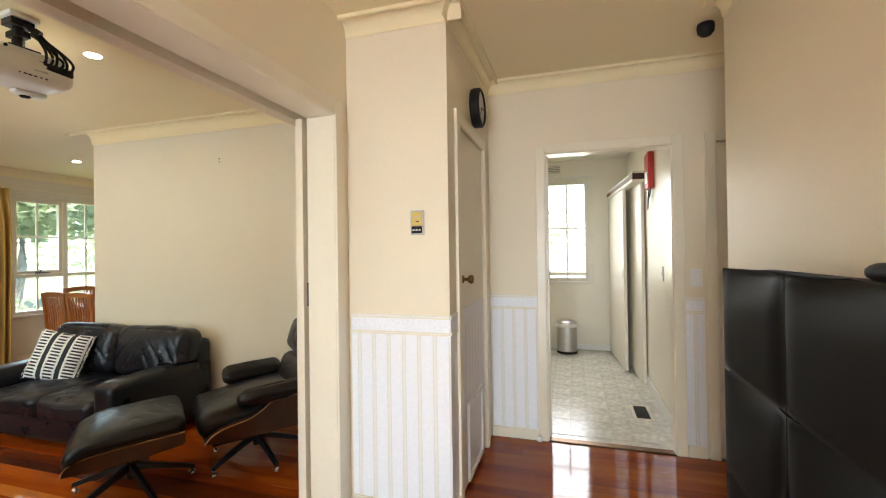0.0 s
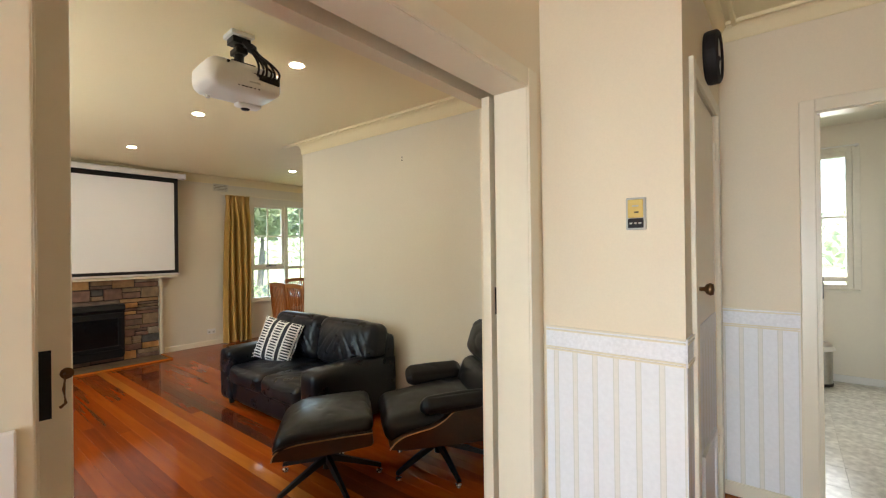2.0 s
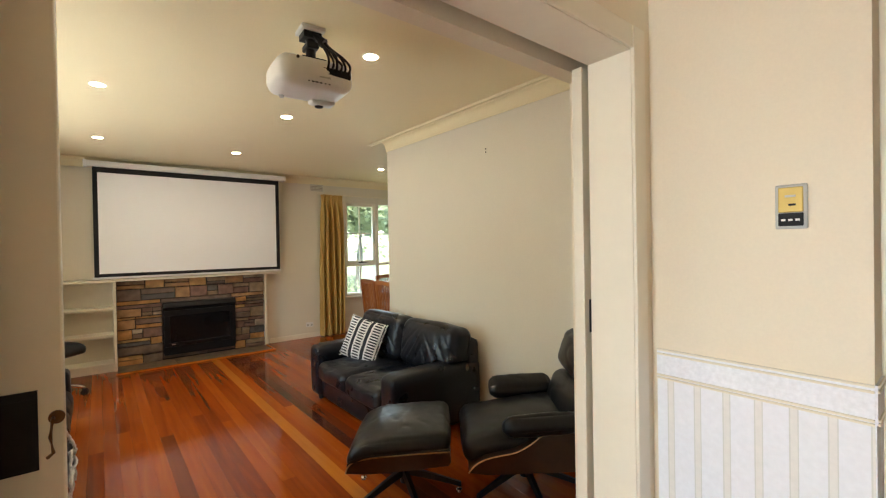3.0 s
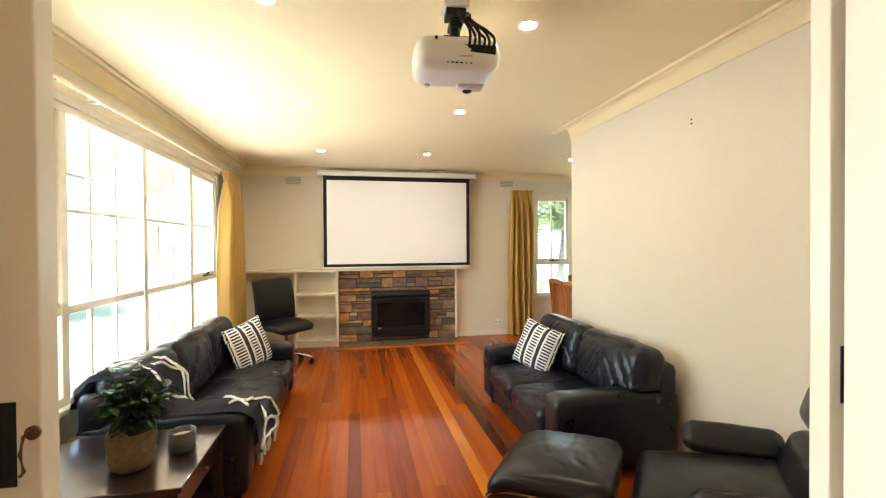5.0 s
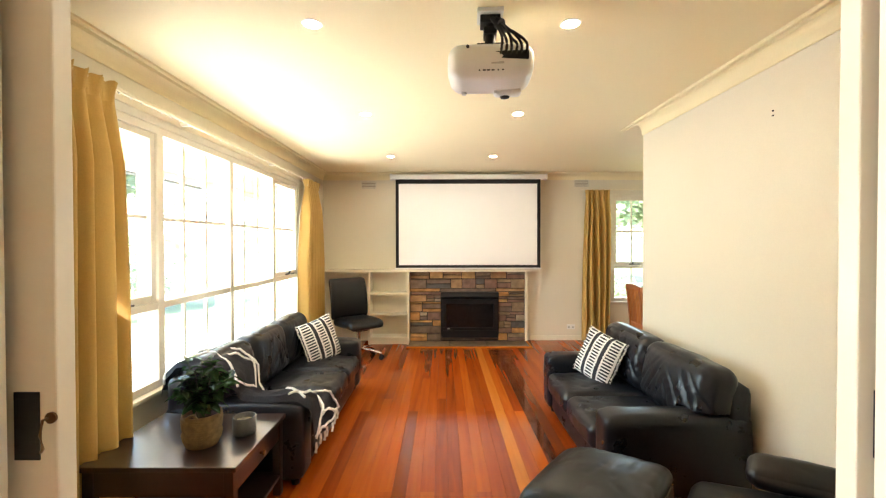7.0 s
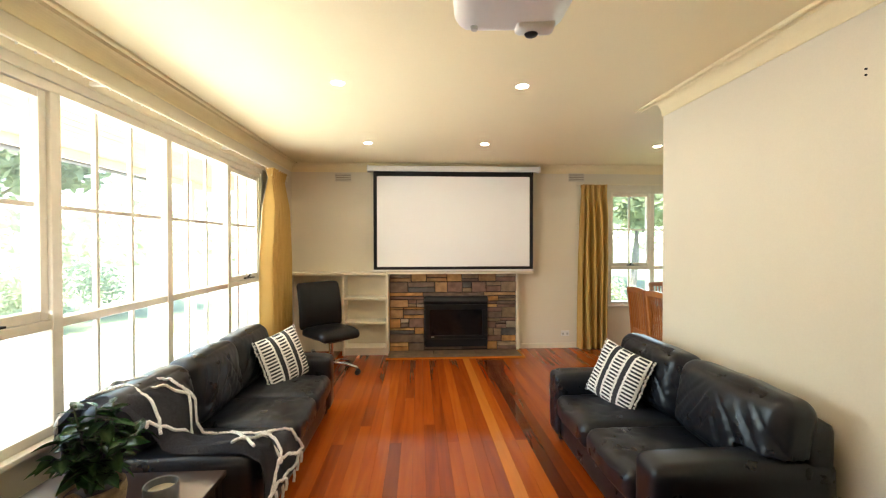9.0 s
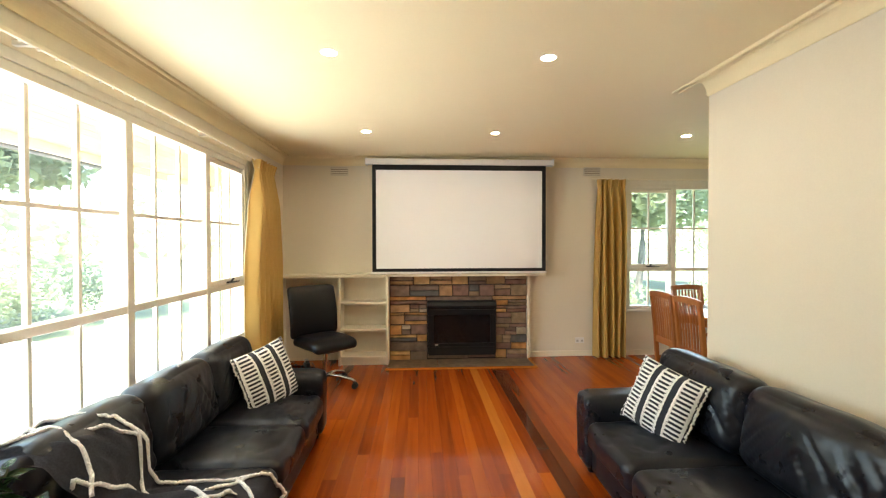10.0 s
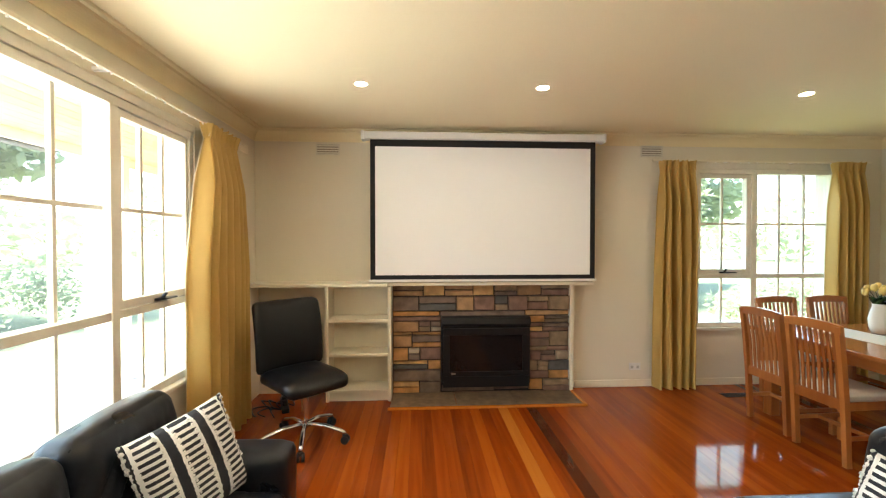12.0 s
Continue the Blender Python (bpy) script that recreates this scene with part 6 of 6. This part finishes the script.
part("gutter", box(-7.7, -2.06, -1.52, -1.405, 2.25, 2.37, 0.02), GUTTER, vp, "dark eaves gutter")
for x in (-2.4, -8.4):
    part("post", box(x - 0.055, x + 0.055, -1.37, -1.26, -0.06, 2.36, 0.006), TRIM, vp, "cream timber post")
bp_ = thing("brick_pier", pose(-7.17, 0.0, 0), "narrow brown brick return beside the wide window", "brick wall", kind="structure")
part("mortar_core", box(-0.095, 0.095, -0.10, 0.125, -0.06, 2.35), PAVING, bp_)
bmb = box(-0.108, 0.108, -0.113, 0.113, 0, 0.076, 0.004, 1)
brick_mesh = bpy.data.meshes.new("brick")
bmb.to_mesh(brick_mesh)
bmb.free()
brick_mesh.materials.append(BRICK)
for r_ in range(28):
    b_ = new("brick", brick_mesh)
    b_.parent = bp_
    b_.location = (0, 0.008, -0.055 + 0.086 * r_)
LEAFG = mat("garden_leaf", (0.26, 0.30, 0.19), 0.6, grain=0.2, grain_scale=3, stain=0.35, stain_scale=1.2)
let_through(LEAFG, (0.46, 0.52, 0.32), 0.5)
# unseen slab added so the lawn's green bounce stays out of the hall
structure(part("pavement", box(-2.05, 6.0, -9.0, -1.705, ZG + 0.001, -0.03, 0.01), PAVING), "unseen pale slab that bounces light into the hall", "pavement")
BARK = mat("bark", (0.27, 0.24, 0.20), 0.9, grain=0.3, grain_scale=12, bump=0.5, bump_scale=30)


def leaf_cloud(blobs, count, size, seed):
    """Many small leaf faces scattered through a set of clumps (centre, radii)."""
    rnd = random.Random(seed)
    vs, fs = [], []
    for k in range(count):
        c, r = blobs[rnd.randrange(len(blobs))]
        d = Vector((rnd.gauss(0, 1), rnd.gauss(0, 1), rnd.gauss(0, 1))).normalized() * (rnd.random() ** 0.4)
        p = Vector((c[0] + d.x * r[0], c[1] + d.y * r[1], c[2] + d.z * r[2]))
        a, b = Vector((rnd.gauss(0, 1), rnd.gauss(0, 1), rnd.gauss(0, 0.6))).normalized(), Vector((rnd.gauss(0, 1), rnd.gauss(0, 1), rnd.gauss(0, 1))).normalized()
        b = (b - a * a.dot(b)).normalized()
        s = size * rnd.uniform(0.6, 1.4)
        n0 = len(vs)
        vs += [p - a * s, p + b * s * 0.45, p + a * s, p - b * s * 0.45]
        fs.append((n0, n0 + 1, n0 + 2, n0 + 3))
    me = bpy.data.meshes.new("crown")
    me.from_pydata([tuple(v) for v in vs], [], fs)
    bm = bmesh.new()
    bm.from_mesh(me)
    bpy.data.meshes.remove(me)
    return bm


def tree(x, y, h, r, seed):
    t = thing("tree", pose(x, y, ZG), "leafy green garden tree beyond the lawn", "tree", group="garden trees")
    rnd = random.Random(seed)
    bm = tube([(0, 0, 0), (0.05 * r, 0.02 * r, h * 0.2), (0.0, 0.06 * r, h * 0.4), (0.08 * r, 0, h * 0.6)], 0.05 * r, 8)
    blobs = []
    for k in range(9):
        a = k * 2.4 + rnd.uniform(-0.4, 0.4)
        q = Vector((r * rnd.uniform(0.3, 0.8) * math.cos(a), r * rnd.uniform(0.3, 0.8) * math.sin(a), h * rnd.uniform(0.42, 0.95)))
        add_cyl(bm, (0.02 * r, 0.03 * r, h * rnd.uniform(0.3, 0.5)), tuple(q), 0.025 * r, 0.008 * r, 6)
        blobs.append((q, (r * rnd.uniform(0.35, 0.55), r * rnd.uniform(0.35, 0.55), h * rnd.uniform(0.10, 0.18))))
    part("trunk", bm, BARK, t)
    part("crown", leaf_cloud(blobs, 5200, 0.055 * r + 0.03, seed), LEAFG, t, "loose leafy crown")


for x, y, h, r, s in ((-4.6, -9.0, 5.2, 2.3, 1), (-8.0, -11.0, 6.0, 2.6, 2), (-12.5, -8.5, 5.5, 2.4, 3), (-1.5, -11.5, 5.5, 2.4, 4), (-15.5, 6.5, 6.5, 2.7, 5), (-17.5, 2.5, 6.5, 2.8, 6), (-18.5, 10.5, 7.0, 3.0, 7), (-22.0, 6.0, 8.0, 3.4, 8)):
    tree(x, y, h, r, s)


def shrub(name, x0, x1, y0, y1, h, count, seed, label):
    rnd = random.Random(seed)
    nn = max(3, int((x1 - x0 + y1 - y0) / 0.5))
    blobs = [((rnd.uniform(x0, x1), rnd.uniform(y0, y1), ZG + h * rnd.uniform(0.3, 0.75)), (0.45, 0.45, h * 0.35)) for _ in range(nn * 2)]
    s = part(name, leaf_cloud(blobs, count, 0.06, seed), LEAFG)
    return tagged(s, label, "hedge", kind="stuff")


shrub("hedge", -14, 2, -6.4, -5.4, 1.5, 9000, 31, "leafy green garden hedge")
shrub("hedge", -12.2, -11.2, 1.0, 10.0, 1.1, 7000, 32, "leafy green garden bed beyond the lawn")


def fence(name, p, q, h, label):
    f = thing(name, pose(p[0], p[1], ZG, 0, 0, math.degrees(math.atan2(q[1] - p[1], q[0] - p[0]))), label, "fence")
    ln = math.hypot(q[0] - p[0], q[1] - p[1])
    bm = box(-0.055, 0.055, -0.009, 0.009, 0, h, 0.003, 1)
    me = bpy.data.meshes.new("paling")
    bm.to_mesh(me)
    bm.free()
    me.materials.append(FENCE)
    for k in range(int(ln / 0.125)):
        o = new("paling", me)
        o.parent = f
        o.location = (0.06 + 0.125 * k, 0.012 * (k % 2), 0.002)
    for z in (0.3, h - 0.3):
        part("rail", box(0, ln, -0.06, -0.012, z, z + 0.07), FENCE, f)


fence("fence", (-16.0, -12.6), (6.0, -12.6), 1.7, "weathered grey paling fence beyond the hedge")

trnd = random.Random(77)
ring = []
for k in range(130):
    a = trnd.uniform(0, 2 * math.pi)
    r_ = trnd.uniform(38, 50)
    ring.append(((-5 + r_ * math.cos(a), 3 + r_ * math.sin(a), ZG + trnd.uniform(1.0, 6.0)), (4.5, 4.5, 2.6)))
tagged(part("tree_line", leaf_cloud(ring, 26000, 0.42, 78), LEAFG), "distant leafy green trees round the garden", "trees", kind="stuff")

# ---- timber floor, board by board ----
frnd = random.Random(5)
BW = 0.083
board_meshes = {}


def board(x0, x1, y, material):
    ln = round(x1 - x0, 2)
    key = (ln, material.name)
    if key not in board_meshes:
        bm = box(-ln / 2, ln / 2, -BW / 2 + 0.0002, BW / 2 - 0.0002, -0.02, 0.0, 0.0006, 1)
        me = bpy.data.meshes.new("floorboard")
        bm.to_mesh(me)
        bm.free()
        me.materials.append(material)
        board_meshes[key] = me
    o = new("floorboard", board_meshes[key])
    o.parent = floor
    o.location = ((x0 + x1) / 2, y, 0)


DARK_ROWS, PALE_ROWS, BROWN_ROWS = (30,), (27,), (20, 18, 31)
row = 0
y = -1.58 + BW / 2
while y < YD:
    spans = []
    if y < YL - 0.03:
        spans = [(-2.1, -0.02)]
    elif y < YK:
        spans = [(XF + 0.001, -0.02)] if y < 3.42 else [(XF + 0.001, 1.3)]
    else:
        spans = [(XF + 0.001, -2.2)]
    for a, b in spans:
        x = a
        while x < b - 1e-6:
            ln = min(b - x, round(frnd.choice((1.8, 2.4, 2.7, 3.3, 3.9)), 2))
            if b - x - ln < 0.5:
                ln = b - x
            k = row - int((YL + 1.58) / BW)
            m_ = FLOOR_DARK if k in DARK_ROWS and x < -2.0 else FLOOR_PALE if k in PALE_ROWS and x < -3.0 else FLOOR_BROWN if k in BROWN_ROWS and (k == 31 or -6.6 < x < -3.8) else FLOOR
            board(x, x + ln, y, m_)
            x += ln
    y += BW
    row += 1


# ---- vinyl tiles of the laundry ----
vk = box(-0.149, 0.149, -0.149, 0.149, 0.0, 0.003, 0.0012, 1)
tile_mesh = bpy.data.meshes.new("vinyl_tile")
vk.to_mesh(tile_mesh)
vk.free()
tile_mesh.materials.append(VINYL)
kitchen_floor = bpy.data.objects["floor_kitchen"]
for i in range(6):
    for j in range(9):
        o = new("vinyl_tile", tile_mesh)
        o.parent = kitchen_floor
        o.location = (-1.85 + 0.3 * i, 4.36 + 0.3 * j, 0.0)
